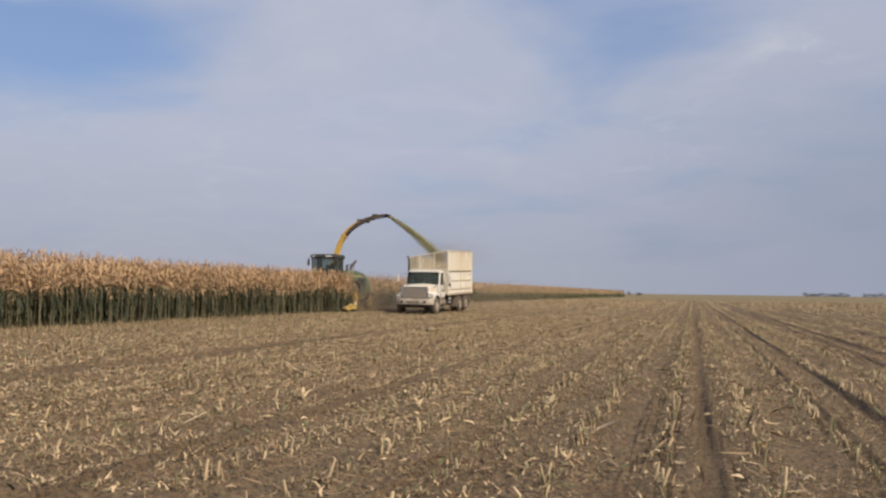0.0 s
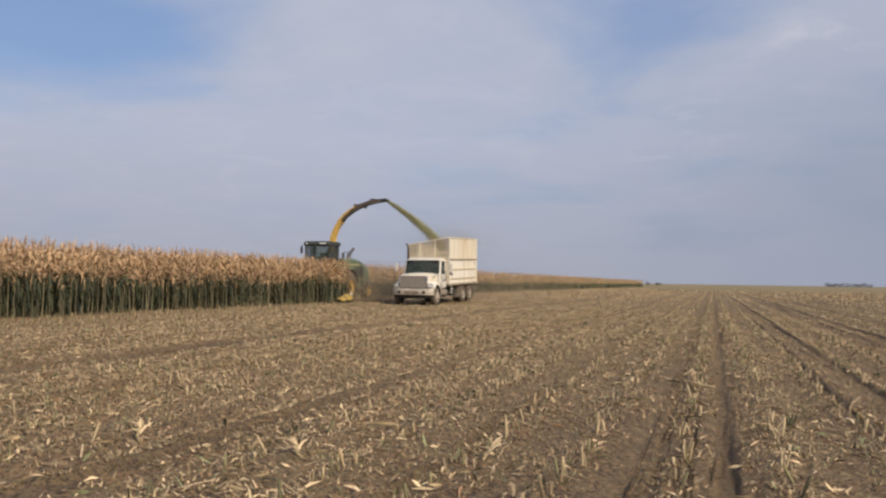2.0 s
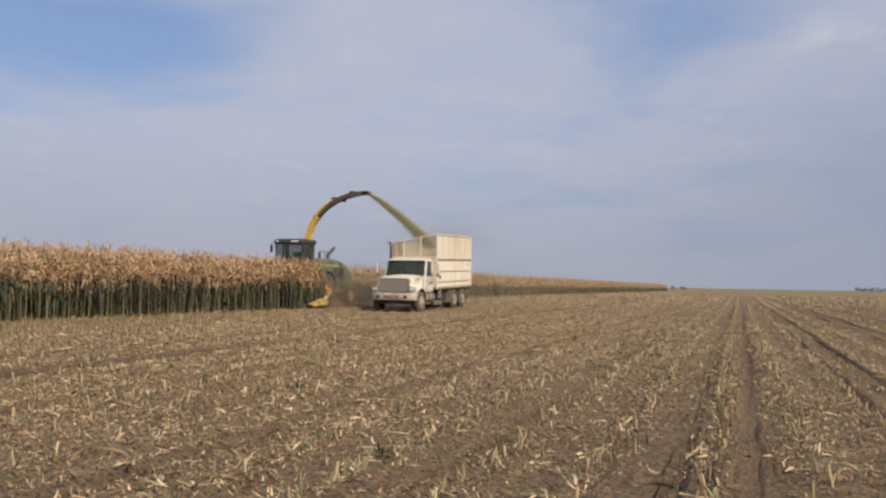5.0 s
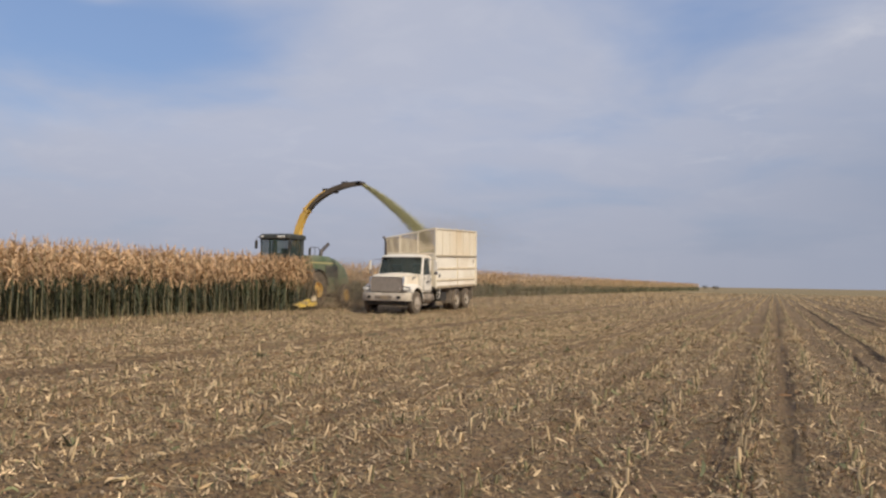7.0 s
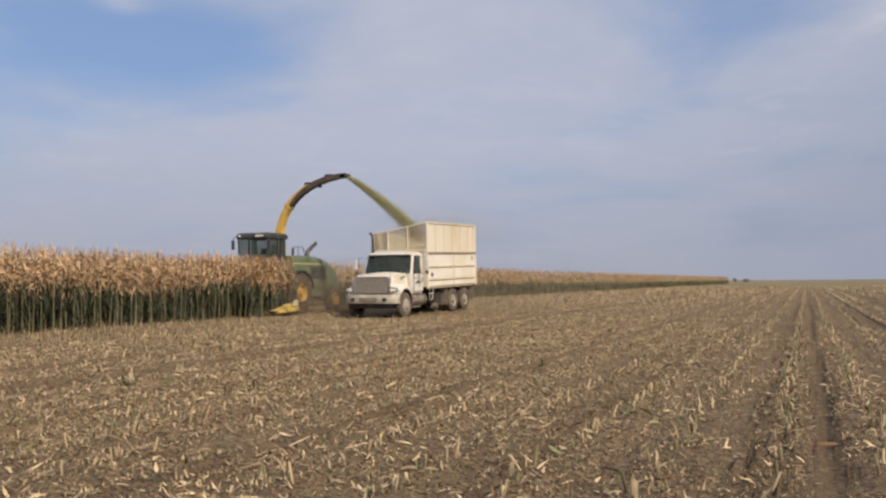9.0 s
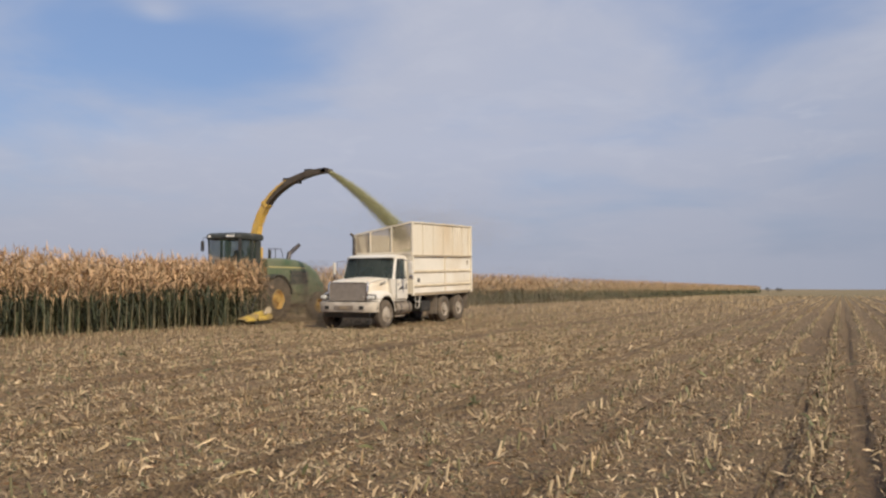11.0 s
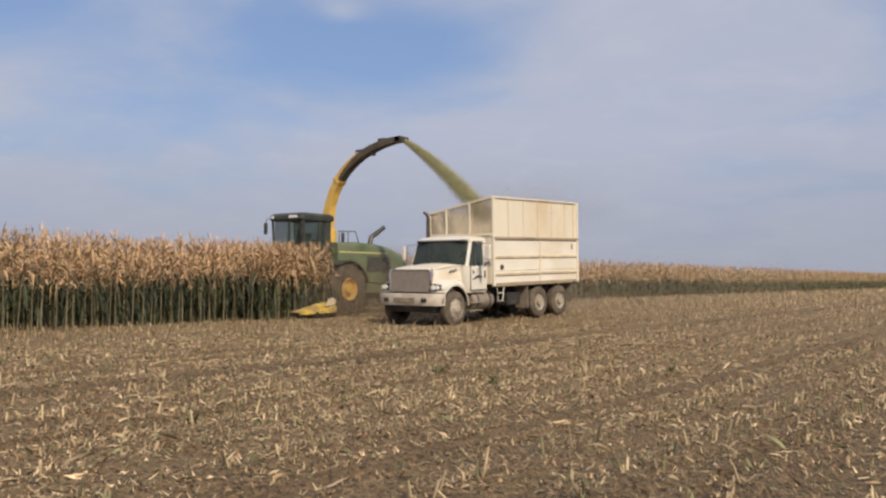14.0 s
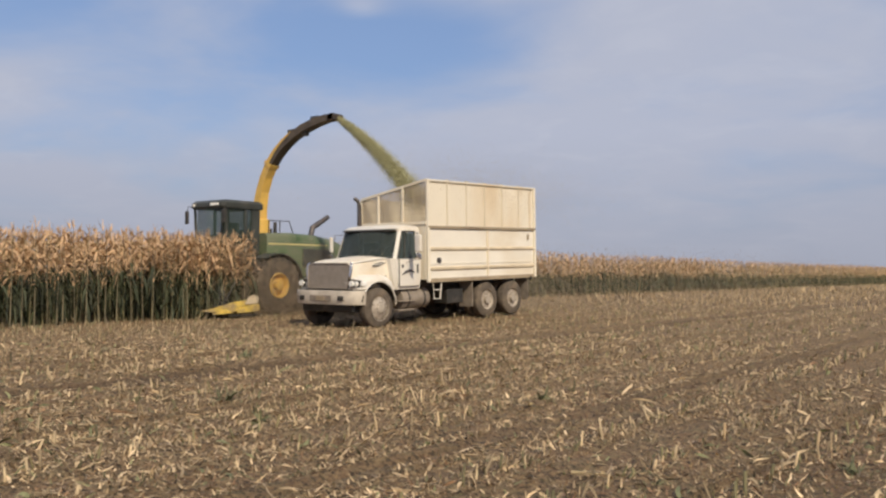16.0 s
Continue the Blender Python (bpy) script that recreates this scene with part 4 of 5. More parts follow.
def truck_box():
    hw, y0, y1, zb, zm = 1.225, 0.06, 5.03, 1.14, 2.52
    zn, zf = 3.80, 3.38     # the side by the driver is built higher
    part("cargo_floor", box(-hw + 0.03, hw - 0.03, y0 + 0.02, y1 - 0.02, zb, zb + 0.08, 0.0), M_BOXR, truck)
    part("floor_beam", box(-0.5, 0.5, y0 + 0.1, y1 - 0.1, 0.955, zb - 0.002, 0.01), M_BLACK, truck)
    for s, ztop in ((1, zn), (-1, zf)):
        side = part("side_panel", box(s * (hw - 0.05), s * hw, y0, y1, zb, zm, 0.008), M_BOXLOW, truck, "off-white lower side panel with ribs")
        for z in (1.40, 1.93):
            for a, c in ((y0 + 0.06, 2.62), (2.70, y1 - 0.06)):
                part("rib", loft([[(s * hw, y, z - 0.03), (s * (hw + 0.045), y, z + 0.0), (s * (hw + 0.045), y, z + 0.045), (s * hw, y, z + 0.075)] for y in (a, c)]), M_RIB, side)
        part("rib", box(s * hw, s * (hw + 0.02), y0 + 0.08, y1 - 0.08, 1.545, 1.565, 0.004), M_BOXLOW, side)
        part("post", box(s * hw, s * (hw + 0.03), 2.62, 2.70, zb, zm, 0.006), M_BOX, side)
        for y in (y0 + 0.03, y1 - 0.03):
            part("post", box(s * (hw - 0.02), s * (hw + 0.05), y - 0.05, y + 0.05, zb - 0.06, ztop, 0.01), M_BOX, truck)
        part("middle_rail", box(s * (hw - 0.03), s * (hw + 0.055), y0, y1, zm - 0.02, zm + 0.045, 0.008), M_BOXR, truck, "dark brown rail")
        ext = part("extension_panel", box(s * (hw - 0.03), s * hw, y0, y1, zm + 0.05, ztop - 0.03, 0.006), M_BOX, truck, "cream upper extension panel with faint stains")
        n = 6
        for i in range(1, n):
            y = y0 + (y1 - y0) * i / n
            part("stiffener", box(s * (hw - 0.055), s * (hw + 0.012), y - 0.025, y + 0.025, zm + 0.05, ztop - 0.05, 0.005), M_BOXLINE, ext)
            part("stake_end", box(s * (hw - 0.045), s * (hw + 0.036), y - 0.035, y + 0.035, ztop - 0.002, ztop + 0.028, 0.006), M_BOXLINE, ext, "stained stake end")
        part("strap", box(s * hw, s * (hw + 0.012), y1 - 0.30, y1 - 0.20, zm + 0.06, ztop - 0.12, 0.004), M_RIB, ext, "brown stained strap")
        part("top_rail", box(s * (hw - 0.05), s * (hw + 0.03), y0, y1, ztop - 0.05, ztop, 0.012), M_BOX, truck)
        # seam strip in dark brown, which paints the shadow below the top rail
        part("top_seam", box(s * hw, s * (hw + 0.008), y0 + 0.1, y1 - 0.1, ztop - 0.085, ztop - 0.052, 0.0), M_BOXR, truck, "brown top seam with the rail's shadow in its colour")
        part("bottom_rail", box(s * (hw - 0.06), s * (hw + 0.035), y0, y1, zb - 0.08, zb + 0.03, 0.01), M_BOXR, truck)
    part("front_panel", box(-hw + 0.05, hw - 0.05, y0 - 0.02, y0 + 0.03, zb, 2.62, 0.006), M_BOX, truck)
    part("front_rail", box(-hw, hw, y0 - 0.05, y0 + 0.04, 2.60, 2.68, 0.01), M_BOX, truck)
    part("front_top_rail", loft([[(x, y, z + dz) for y, dz in ((y0 - 0.03, -0.05), (y0 + 0.04, -0.05), (y0 + 0.04, 0.01), (y0 - 0.03, 0.01))] for x, z in ((-hw, zf), (hw, zn))]), M_BOX, truck)
    for x in (-0.55, 0.37):
        part("screen_post", box(x - 0.03, x + 0.03, y0 - 0.04, y0 + 0.02, 2.66, zf + (zn - zf) * (x + hw) / (2 * hw) - 0.02, 0.008), M_BOX, truck)
    # woven wire screen in the front extension
    bm = bmesh.new()
    k = int(2 * hw / 0.034)
    for i in range(1, k):
        x = -hw + 2 * hw * i / k
        zt = zf + (zn - zf) * i / k - 0.04
        box(x - 0.007, x + 0.007, y0, y0 + 0.006, 2.66, zt, 0, bm)
    z = 2.69
    while z < zn - 0.06:
        xa = -hw if z < zf - 0.04 else -hw + 2 * hw * (z + 0.04 - zf) / (zn - zf)
        box(xa, hw, y0 + 0.006, y0 + 0.012, z - 0.007, z + 0.007, 0, bm)
        z += 0.034
    part("wire_screen", bm, M_SCREEN, truck, "see-through tan wire screen")
    part("tailgate", box(-hw + 0.05, hw - 0.05, y1 - 0.05, y1, zb, zm + 0.6, 0.01), M_BOX, truck)
    part("side_lamp", lathe([(0.001, 0), (0.085, 0), (0.085, 0.025), (0.001, 0.03)], (hw, 0.52, 1.64), 16), M_DECAL, truck, "round dark side lamp")
    part("latch", box(hw + 0.001, hw + 0.03, 4.62, 4.70, 2.20, 2.38, 0.01), M_BOXR, truck)
    part("hinge", box(hw - 0.02, hw + 0.05, 4.72, 4.80, 1.00, 1.12, 0.01), M_BLACK, truck)


truck_cab()
# the cab is as wide as the front track
for ob in truck.children:
    widen(ob, Matrix.Diagonal((1.09, 1, 1, 1)))
truck_nose()
truck_chassis()
truck_box()

# the load inside the lorry body
bm = bmesh.new()
bmesh.ops.create_grid(bm, x_segments=24, y_segments=48, size=1.0)
for v in bm.verts:
    x, y = v.co.x * 1.16, 2.55 + v.co.y * 2.38
    v.co = (x, y, 2.30 + 0.55 * math.exp(-((y - 2.2) / 1.6) ** 2 - (x / 0.9) ** 2) + 0.05 * noise.noise((x * 4, y * 4, 0)))
r = bmesh.ops.extrude_face_region(bm, geom=bm.faces[:])
for v in [g for g in r["geom"] if isinstance(g, bmesh.types.BMVert)]:
    v.co.z = 1.225
load = part("silage_load", bm, M_CHOP)
load.matrix_world = TRUCK
tagged(load, "heap of chopped yellow-green maize inside the truck body", "silage")

# ---- forage harvester ----
HARV = pose(-21.85, 25.6, 0.0) @ Matrix.Scale(0.97, 4)
harv = empty("forage_harvester", HARV, "green forage harvester with yellow wheels and raised spout, cutting standing maize", "harvester")


def big_wheel(x, y, side, r, w, rimr):
    t = part("wheel", lathe([(rimr, -w / 2 + 0.04), (r * 0.80, -w / 2), (r * 0.95, -w / 2 + 0.05), (r * 0.97, -w / 2 + 0.09), (r * 0.97, w / 2 - 0.09), (r * 0.95, w / 2 - 0.05), (r * 0.80, w / 2), (rimr, w / 2 - 0.04)], (x, y, r), 40), M_FIELDTYRE, harv, "dusty black field tyre", smooth=35)
    for k in range(22):
        a = 2 * math.pi * k / 22
        for s2, da in ((-1, 0.0), (1, math.pi / 22)):
            m = Matrix.Translation((x, y, r)) @ Matrix.Rotation(a + da, 4, "X")
            bm = box(s2 * 0.02, s2 * (w / 2 - 0.02), -0.035, 0.035, r * 0.95, r, 0.0)
            bmesh.ops.transform(bm, matrix=m @ pose(0, 0, 0, 0, 0, s2 * 28), verts=bm.verts)
            part("tread_lug", bm, M_FIELDTYRE, t)
    o = x + side * (w / 2 - 0.04)
    part("rim", lathe([(rr, side * dd) for rr, dd in ((rimr + 0.02, 0.0), (rimr, 0.03), (rimr * 0.93, -0.01), (rimr * 0.82, -0.13), (rimr * 0.42, -0.12), (rimr * 0.36, 0.03), (0.001, 0.04))], (o, y, r), 32), M_YELLOW, t, "yellow wheel rim", smooth=30)


def harvester_body():
    def ring(y, hw, zt, zb, rr):
        return [(-hw, y, zb), (-hw, y, zt - rr), (-hw + rr * 0.4, y, zt - rr * 0.35), (-hw + rr, y, zt), (hw - rr, y, zt), (hw - rr * 0.4, y, zt - rr * 0.35), (hw, y, zt - rr), (hw, y, zb)]
    part("engine_hood", loft([ring(-0.50, 1.12, 2.62, 1.25, 0.12), ring(0.4, 1.20, 2.66, 1.25, 0.16), ring(1.6, 1.24, 2.62, 1.15, 0.22), ring(2.6, 1.24, 2.50, 1.05, 0.34), ring(3.3, 1.18, 2.30, 1.05, 0.42), ring(3.8, 1.05, 2.02, 1.10, 0.46)]), M_GREEN, harv, "dusty green rounded engine hood", smooth=40)
    for s in (-1, 1):
        part("stripe", loft([[(s * (hw + 0.006), y, 2.25), (s * (hw + 0.006), y, 2.30), (s * (hw - 0.02), y, 2.30), (s * (hw - 0.02), y, 2.25)] for y, hw in ((-0.45, 1.125), (0.4, 1.20), (1.6, 1.24), (2.05, 1.24))]), M_STRIPE, harv, "dull yellow stripe")
        part("side_grille", box(s * 1.20, s * 1.25, 0.95, 2.3, 1.55, 2.16, 0.03), M_ROOF, harv, "dark slotted cooling grille")
        part("belly_panel", box(s * 0.9, s * 1.18, 0.9, 3.2, 0.75, 1.16, 0.05), M_GREEN, harv)
        part("fender", loft([[(s * x, -0.36 + 1.02 * math.cos(t), 0.92 + 1.05 * math.sin(t)) for x in (1.0, 1.62)] + [(s * x, -0.36 + 0.99 * math.cos(t), 0.92 + 1.01 * math.sin(t)) for x in (1.62, 1.0)] for t in [radians(a) for a in range(15, 125, 12)]]), M_ROOF, harv)
        big_wheel(s * 1.34, -0.36, s, 0.93, 0.56, 0.385)
        big_wheel(s * 1.18, 3.0, s, 0.62, 0.44, 0.30)
        part("handrail", tube([(s * 1.1, -0.42, 2.62), (s * 1.1, -0.42, 3.02), (s * 1.1, 0.45, 3.04), (s * 1.1, 0.62, 2.64)], 0.018, 6), M_BLACK, harv)
        part("handrail", tube([(s * 1.1, 0.05, 2.64), (s * 1.1, 0.05, 3.02)], 0.016, 6), M_BLACK, harv)
    part("chassis", box(-0.9, 0.9, -0.9, 3.4, 0.70, 1.3, 0.05), M_BLACK, harv)
    part("front_axle", cyl((-1.2, -0.36, 0.92), (1.2, -0.36, 0.92), 0.16, 12), M_BLACK, harv)
    part("rear_axle", cyl((-1.1, 3.0, 0.62), (1.1, 3.0, 0.62), 0.10, 12), M_BLACK, harv)
    part("exhaust_pipe", tube([(0.15, 2.25, 2.45), (0.15, 2.40, 2.95), (0.15, 2.55, 3.02), (0.15, 3.15, 3.36)], [0.10, 0.10, 0.10, 0.085], 12), M_STACK, harv, "dark slanted exhaust pipe", smooth=40)
    part("air_intake", cyl((-0.5, 0.9, 2.6), (-0.5, 0.9, 2.86), 0.16, 16, bev=0.02), M_BLACK, harv)
    part("beacon_post", cyl((0.75, 0.15, 2.62), (0.75, 0.15, 3.0), 0.06, 10), M_BLACK, harv)


def harvester_cab():
    before = set(harv.children)
    y0, y1, hw = -1.95, -0.48, 0.86
    part("cab_floor", box(-hw, hw, y0 + 0.1, y1, 1.75, 1.95, 0.03), M_ROOF, harv)
    part("cab_base", box(-hw, hw, y0 + 0.25, y1 + 0.1, 1.30, 1.76, 0.05), M_ROOF, harv)
    rf = loft([[(sx2 * w, y, z) for sx2, y in ((-1, b), (-1, a + 0.12), (-0.86, a), (0.86, a), (1, a + 0.12), (1, b))] for z, w, a, b in ((3.36, 0.93, y0 - 0.12, y1 + 0.06), (3.42, 0.95, y0 - 0.16, y1 + 0.08), (3.54, 0.95, y0 - 0.14, y1 + 0.08), (3.62, 0.86, y0 - 0.02, y1))])
    part("cab_roof", rf, M_ROOF, harv, "dark flat cab roof", smooth=40)
    for s in (-1, 1):
        part("pillar", loft([[(s * (0.80 + a), y0 + 0.06 + c, 1.93) for a, c in ((0, 0), (0.06, 0), (0.06, 0.07), (0, 0.07))], [(s * (0.83 + a), y0 - 0.02 + c, 3.38) for a, c in ((0, 0), (0.06, 0), (0.06, 0.07), (0, 0.07))]]), M_ROOF, harv)
        part("pillar", box(s * 0.80, s * 0.88, y0 + 0.80, y0 + 0.90, 1.93, 3.38, 0.01), M_ROOF, harv)
        part("pillar", box(s * 0.78, s * 0.88, y1 - 0.34, y1, 1.93, 3.38, 0.01), M_ROOF, harv)
        g = part("side_window", box(s * 0.845, s * 0.852, y0 + 0.12, y1 - 0.35, 1.95, 3.36, 0), M_CABGLASS, harv, "greenish side glass")
        g.visible_shadow = False
        part("mirror_arm", tube([(s * 0.88, y0 - 0.05, 3.44), (s * 1.0, y0 - 0.18, 3.44), (s * 1.02, y0 - 0.18, 3.25)], 0.016, 6), M_BLACK, harv)
        part("mirror", box(s * 0.94, s * 1.10, y0 - 0.24, y0 - 0.16, 2.88, 3.30, 0.03), M_BLACK, harv, "black mirror hanging from roof")
    g = loft([[(-0.80, y0 + 0.08, 1.95), (0, y0 - 0.06, 1.95), (0.80, y0 + 0.08, 1.95)], [(-0.84, y0 + 0.0, 3.37), (0, y0 - 0.12, 3.37), (0.84, y0 + 0.0, 3.37)]], closed=False)
    bmesh.ops.solidify(g, geom=g.faces[:], thickness=0.006)
    g = part("windshield", g, M_FRONTGLASS, harv, "curved windshield with a teal reflection in its tint")
    g.visible_shadow = False
    part("rear_wall", box(-0.78, 0.78, y1 - 0.06, y1 - 0.01, 1.95, 2.75, 0.01), M_ROOF, harv)
    part("rear_window", box(-0.78, 0.78, y1 - 0.04, y1 - 0.032, 2.76, 3.36, 0), M_CABGLASS, harv, "tinted rear glass").visible_shadow = False
    part("console", box(-0.62, -0.38, -1.5, -0.75, 1.96, 2.55, 0.05), M_SEAT, harv)
    part("monitor", box(0.45, 0.68, -1.62, -1.56, 2.35, 2.62, 0.02), M_BLACK, harv)
    st = box(-0.26, 0.26, -1.0, -0.88, 2.2, 2.95, 0.05)
    part("seat", box(-0.26, 0.26, -1.35, -0.9, 2.1, 2.25, 0.04, st), M_SEAT, harv)
    part("steering_column", tube([(0, -1.7, 1.95), (0, -1.55, 2.5)], 0.05, 8), M_SEAT, harv)
    for x in (-0.68, 0.30, 0.46, 0.62):
        part("work_lamp", box(x - 0.06, x + 0.06, y0 - 0.185, y0 - 0.13, 3.43, 3.52, 0.015), M_LAMP, harv, "white work lamp")
    # the cab is narrower than the body behind it
    for ob in harv.children:
        if ob not in before:
            ob.data.transform(pose(0, -1.2, 0) @ Matrix.Diagonal((0.92, 0.92, 1, 1)) @ pose(0, 1.2, 0))


def harvester_header():
    hw = 2.16
    part("header_frame", box(-hw + 0.1, hw - 0.1, -2.15, -1.95, 0.35, 1.15, 0.03), M_SPOUTDK, harv)
    part("header_deck", loft([[(s, -3.0, 0.16), (s, -2.1, 0.20), (s, -2.1, 0.55), (s, -2.9, 0.30)] for s in (-hw + 0.05, hw - 0.05)]), M_GREEN, harv)
    part("feeder_house", loft([[(-0.45, y, a), (0.45, y, a), (0.45, y, c), (-0.45, y, c)] for y, a, c in ((-2.0, 0.40, 1.05), (-0.8, 0.75, 1.5))]), M_BLACK, harv)
    for i in range(4):
        x = -hw + 0.54 + i * 1.08
        part("cutting_drum", cyl((x, -2.72, 0.30), (x, -2.72, 0.95), 0.42, 20, 0.22), M_BLACK, harv)
        part("drum_disc", cyl((x, -2.72, 0.22), (x, -2.72, 0.27), 0.62, 24), M_DUSTY, harv)
    for i in range(7):
        x = -hw + 0.02 + i * (2 * hw - 0.04) / 6
        outer = i in (0, 6)
        w = 0.15 if outer else 0.11
        sec = []
        for y, z, ww, hh in ((-3.70, 0.24, 0.02, 0.02), (-3.40, 0.24, w * 0.7, 0.06), (-3.05, 0.28, w, 0.10), (-2.6, 0.33, w * 0.8, 0.14), (-2.15, 0.38, w * 0.6, 0.16)):
            sec.append([(x - ww, y, z - hh * 0.6), (x - ww * 0.8, y, z + hh * 0.5), (x, y, z + hh), (x + ww * 0.8, y, z + hh * 0.5), (x + ww, y, z - hh * 0.6)])
        part("divider_point", loft(sec), M_DULLYEL, harv, "yellow crop divider point", smooth=50)
    for s in (-1, 1):
        part("end_shield", loft([[(s * hw, y, a), (s * (hw + 0.06), y, a), (s * (hw + 0.06), y, c), (s * hw, y, c)] for y, a, c in ((-3.0, 0.14, 0.26), (-2.5, 0.14, 0.36), (-2.1, 0.16, 0.42))]), M_DULLYEL, harv, "yellow header end shield")
        xo = s * (hw + 0.12)
        for name, sec in (("end_snout", ((-3.45, 0.15, 0.02, 0.02), (-3.15, 0.18, 0.07, 0.06), (-2.95, 0.20, 0.09, 0.07), (-2.8, 0.18, 0.06, 0.04))),
                          ("snout_hump", ((-2.86, 0.20, 0.05, 0.06), (-2.74, 0.29, 0.08, 0.13), (-2.60, 0.27, 0.07, 0.12), (-2.5, 0.20, 0.04, 0.06))),
                          ("end_cover", ((-2.62, 0.20, 0.06, 0.07), (-2.35, 0.23, 0.10, 0.10), (-2.0, 0.27, 0.11, 0.14), (-1.78, 0.28, 0.06, 0.11)))):
            part(name, loft([[(xo - ww, y, z - hh * 0.6), (xo - ww * 0.7, y, z + hh * 0.6), (xo, y, z + hh), (xo + ww * 0.7, y, z + hh * 0.6), (xo + ww, y, z - hh * 0.6)] for y, z, ww, hh in sec]), M_DULLYEL, harv, "dusty yellow " + name.replace("_", " "), smooth=40)
        part("end_panel", plate([(xo, -2.30, 0.40), (xo, -1.85, 0.42), (xo, -1.80, 0.58), (xo, -1.95, 0.68), (xo, -2.16, 0.62)], 0.03), M_RIB, harv, "dusty tan upright end panel")
        part("skid_plate", box(xo - 0.06, xo + 0.06, -2.9, -1.85, 0.06, 0.11, 0.015), M_BLACK, harv)
        part("crop_guide_bar", tube([(s * hw, -2.9, 0.5), (s * (hw - 0.1), -2.5, 1.05), (s * (hw - 0.5), -2.1, 1.25)], 0.025, 8), M_BLACK, harv)


def spout():
    # centre line in the plane across the machine, depth of the duct at each station
    cl = ((0.0, 3.05, 0.38), (0.02, 3.5, 0.37), (0.14, 4.05, 0.36), (0.34, 4.52, 0.35), (0.60, 4.92, 0.35), (0.92, 5.26, 0.34), (1.30, 5.54, 0.33), (1.74, 5.78, 0.32), (2.25, 5.97, 0.31), (2.80, 6.11, 0.29), (3.30, 6.18, 0.26), (3.66, 6.19, 0.23))
    secs = []
    cl = [(x * 0.975, z, d * (0.95 if z < 4.0 else 0.78)) for x, z, d in cl]
    for i, (x, z, d) in enumerate(cl):
        a, c = cl[max(i - 1, 0)], cl[min(i + 1, len(cl) - 1)]
        t = Vector((c[0] - a[0], 0, c[1] - a[1])).normalized()
        nrm = Vector((-t.z, 0, t.x))
        w = 0.165
        o = Vector((x, 0.12, z))
        secs.append([o + nrm * d / 2 + Vector((0, -w, 0)), o + nrm * d / 2 + Vector((0, w, 0)), o - nrm * d / 2 + Vector((0, w, 0)), o - nrm * d / 2 + Vector((0, -w, 0))])
    part("spout_turret", cyl((0, 0.12, 2.55), (0, 0.12, 3.12), 0.34, 24, bev=0.03), M_YELLOW, harv)
    part("lower_spout", loft(secs[:5]), M_YELLOW, harv, "yellow lower spout duct")
    part("upper_spout", loft(secs[4:]), M_SPOUTDK, harv, "dark upper spout duct")
    # the yellow skin runs on along the outer curve for a way
    skin = [[p * 1.0 for p in s] for s in secs[4:8]]
    bm = bmesh.new()
    rings = []
    for i, s in enumerate(skin):
        u = (s[3] - s[0])
        wdt = (0.55, 0.42, 0.28, 0.12)[i]
        rings.append([s[0] + Vector((0, -0.006, 0)), s[0] + u * wdt + Vector((0, -0.006, 0)), s[1] + (s[2] - s[1]) * wdt + Vector((0, 0.006, 0)), s[1] + Vector((0, 0.006, 0))])
    for rr, s in zip(rings, skin):
        off = (s[0] - s[3]).normalized() * 0.006
        rr[0] = rr[0] + off
        rr[3] = rr[3] + off
    part("spout_skin", loft(rings, bm), M_YELLOW, harv, "yellow upper skin of spout")
    r0 = secs[4]
    c0 = (r0[0] + r0[2]) / 2
    part("spout_flange", loft([[c0 + (p - c0) * 1.18 + Vector((dx, 0, dz)) for p in r0] for dx, dz in ((-0.04, -0.05), (0.04, 0.05))]), M_YELLOW, harv)
    for i, sc in ((7, 0.09), (9, 0.08)):
        p = (secs[i][0] + secs[i][1]) / 2
        part("actuator", box(p.x - 0.19, p.x + 0.19, 0.0, 0.22, p.z - 0.04, p.z + sc, 0.03), M_BLACK, harv)
    p = (secs[8][2] + secs[8][3]) / 2
    part("spout_lamp", box(p.x - 0.10, p.x + 0.06, 0.02, 0.2, p.z - 0.13, p.z + 0.02, 0.02), M_BLACK, harv)
    part("deflector", loft([[o + Vector((dx, 0, dz)) for o in secs[-1]] for dx, dz in ((-0.22, 0.0), (0.0, 0.02), (0.16, -0.03))]), M_SPOUTDK, harv, "dark hinged deflector flap")


harvester_body()
harvester_cab()
harvester_header()
spout()

# ---- stream of chopped maize in the air ----
stream = Strips()
n = 90000
u = rs.uniform(0, 1, n) ** 0.9
ax = np.array(HARV.translation)
cx = 3.50 + 3.68 * u
cz = 5.98 - 1.95 * u - 0.75 * u ** 2
rad = 0.06 + 0.24 * u
off = rs.normal(0, 1, (n, 3)) * (rad * 0.50)[:, None]
off[:, 2] -= np.abs(rs.normal(0, 1, n)) * 0.06 * u
c = np.stack([cx, 0.12 - 0.5 * u, cz], -1) + ax + off
sz_ = rs.uniform(0.0038, 0.0084, n)
d1 = rs.normal(0, 1, (n, 3))
d1 /= np.linalg.norm(d1, axis=1)[:, None]
d2 = np.cross(d1, rs.normal(0, 1, (n, 3)))
d2 /= np.linalg.norm(d2, axis=1)[:, None]
d1, d2 = d1 * (sz_ * 1.5)[:, None], d2 * sz_[:, None] * 0.8
stream.add(np.stack([np.stack([c - d1 - d2, c - d1 + d2], 1), np.stack([c + d1 - d2, c + d1 + d2], 1)], 1), 0)
tagged(stream.build("chopped_maize_stream", [M_CHOP]), "yellow-green jet of chopped maize falling into the truck body", "crop stream", kind="stuff")

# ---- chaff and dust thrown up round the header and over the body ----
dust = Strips()


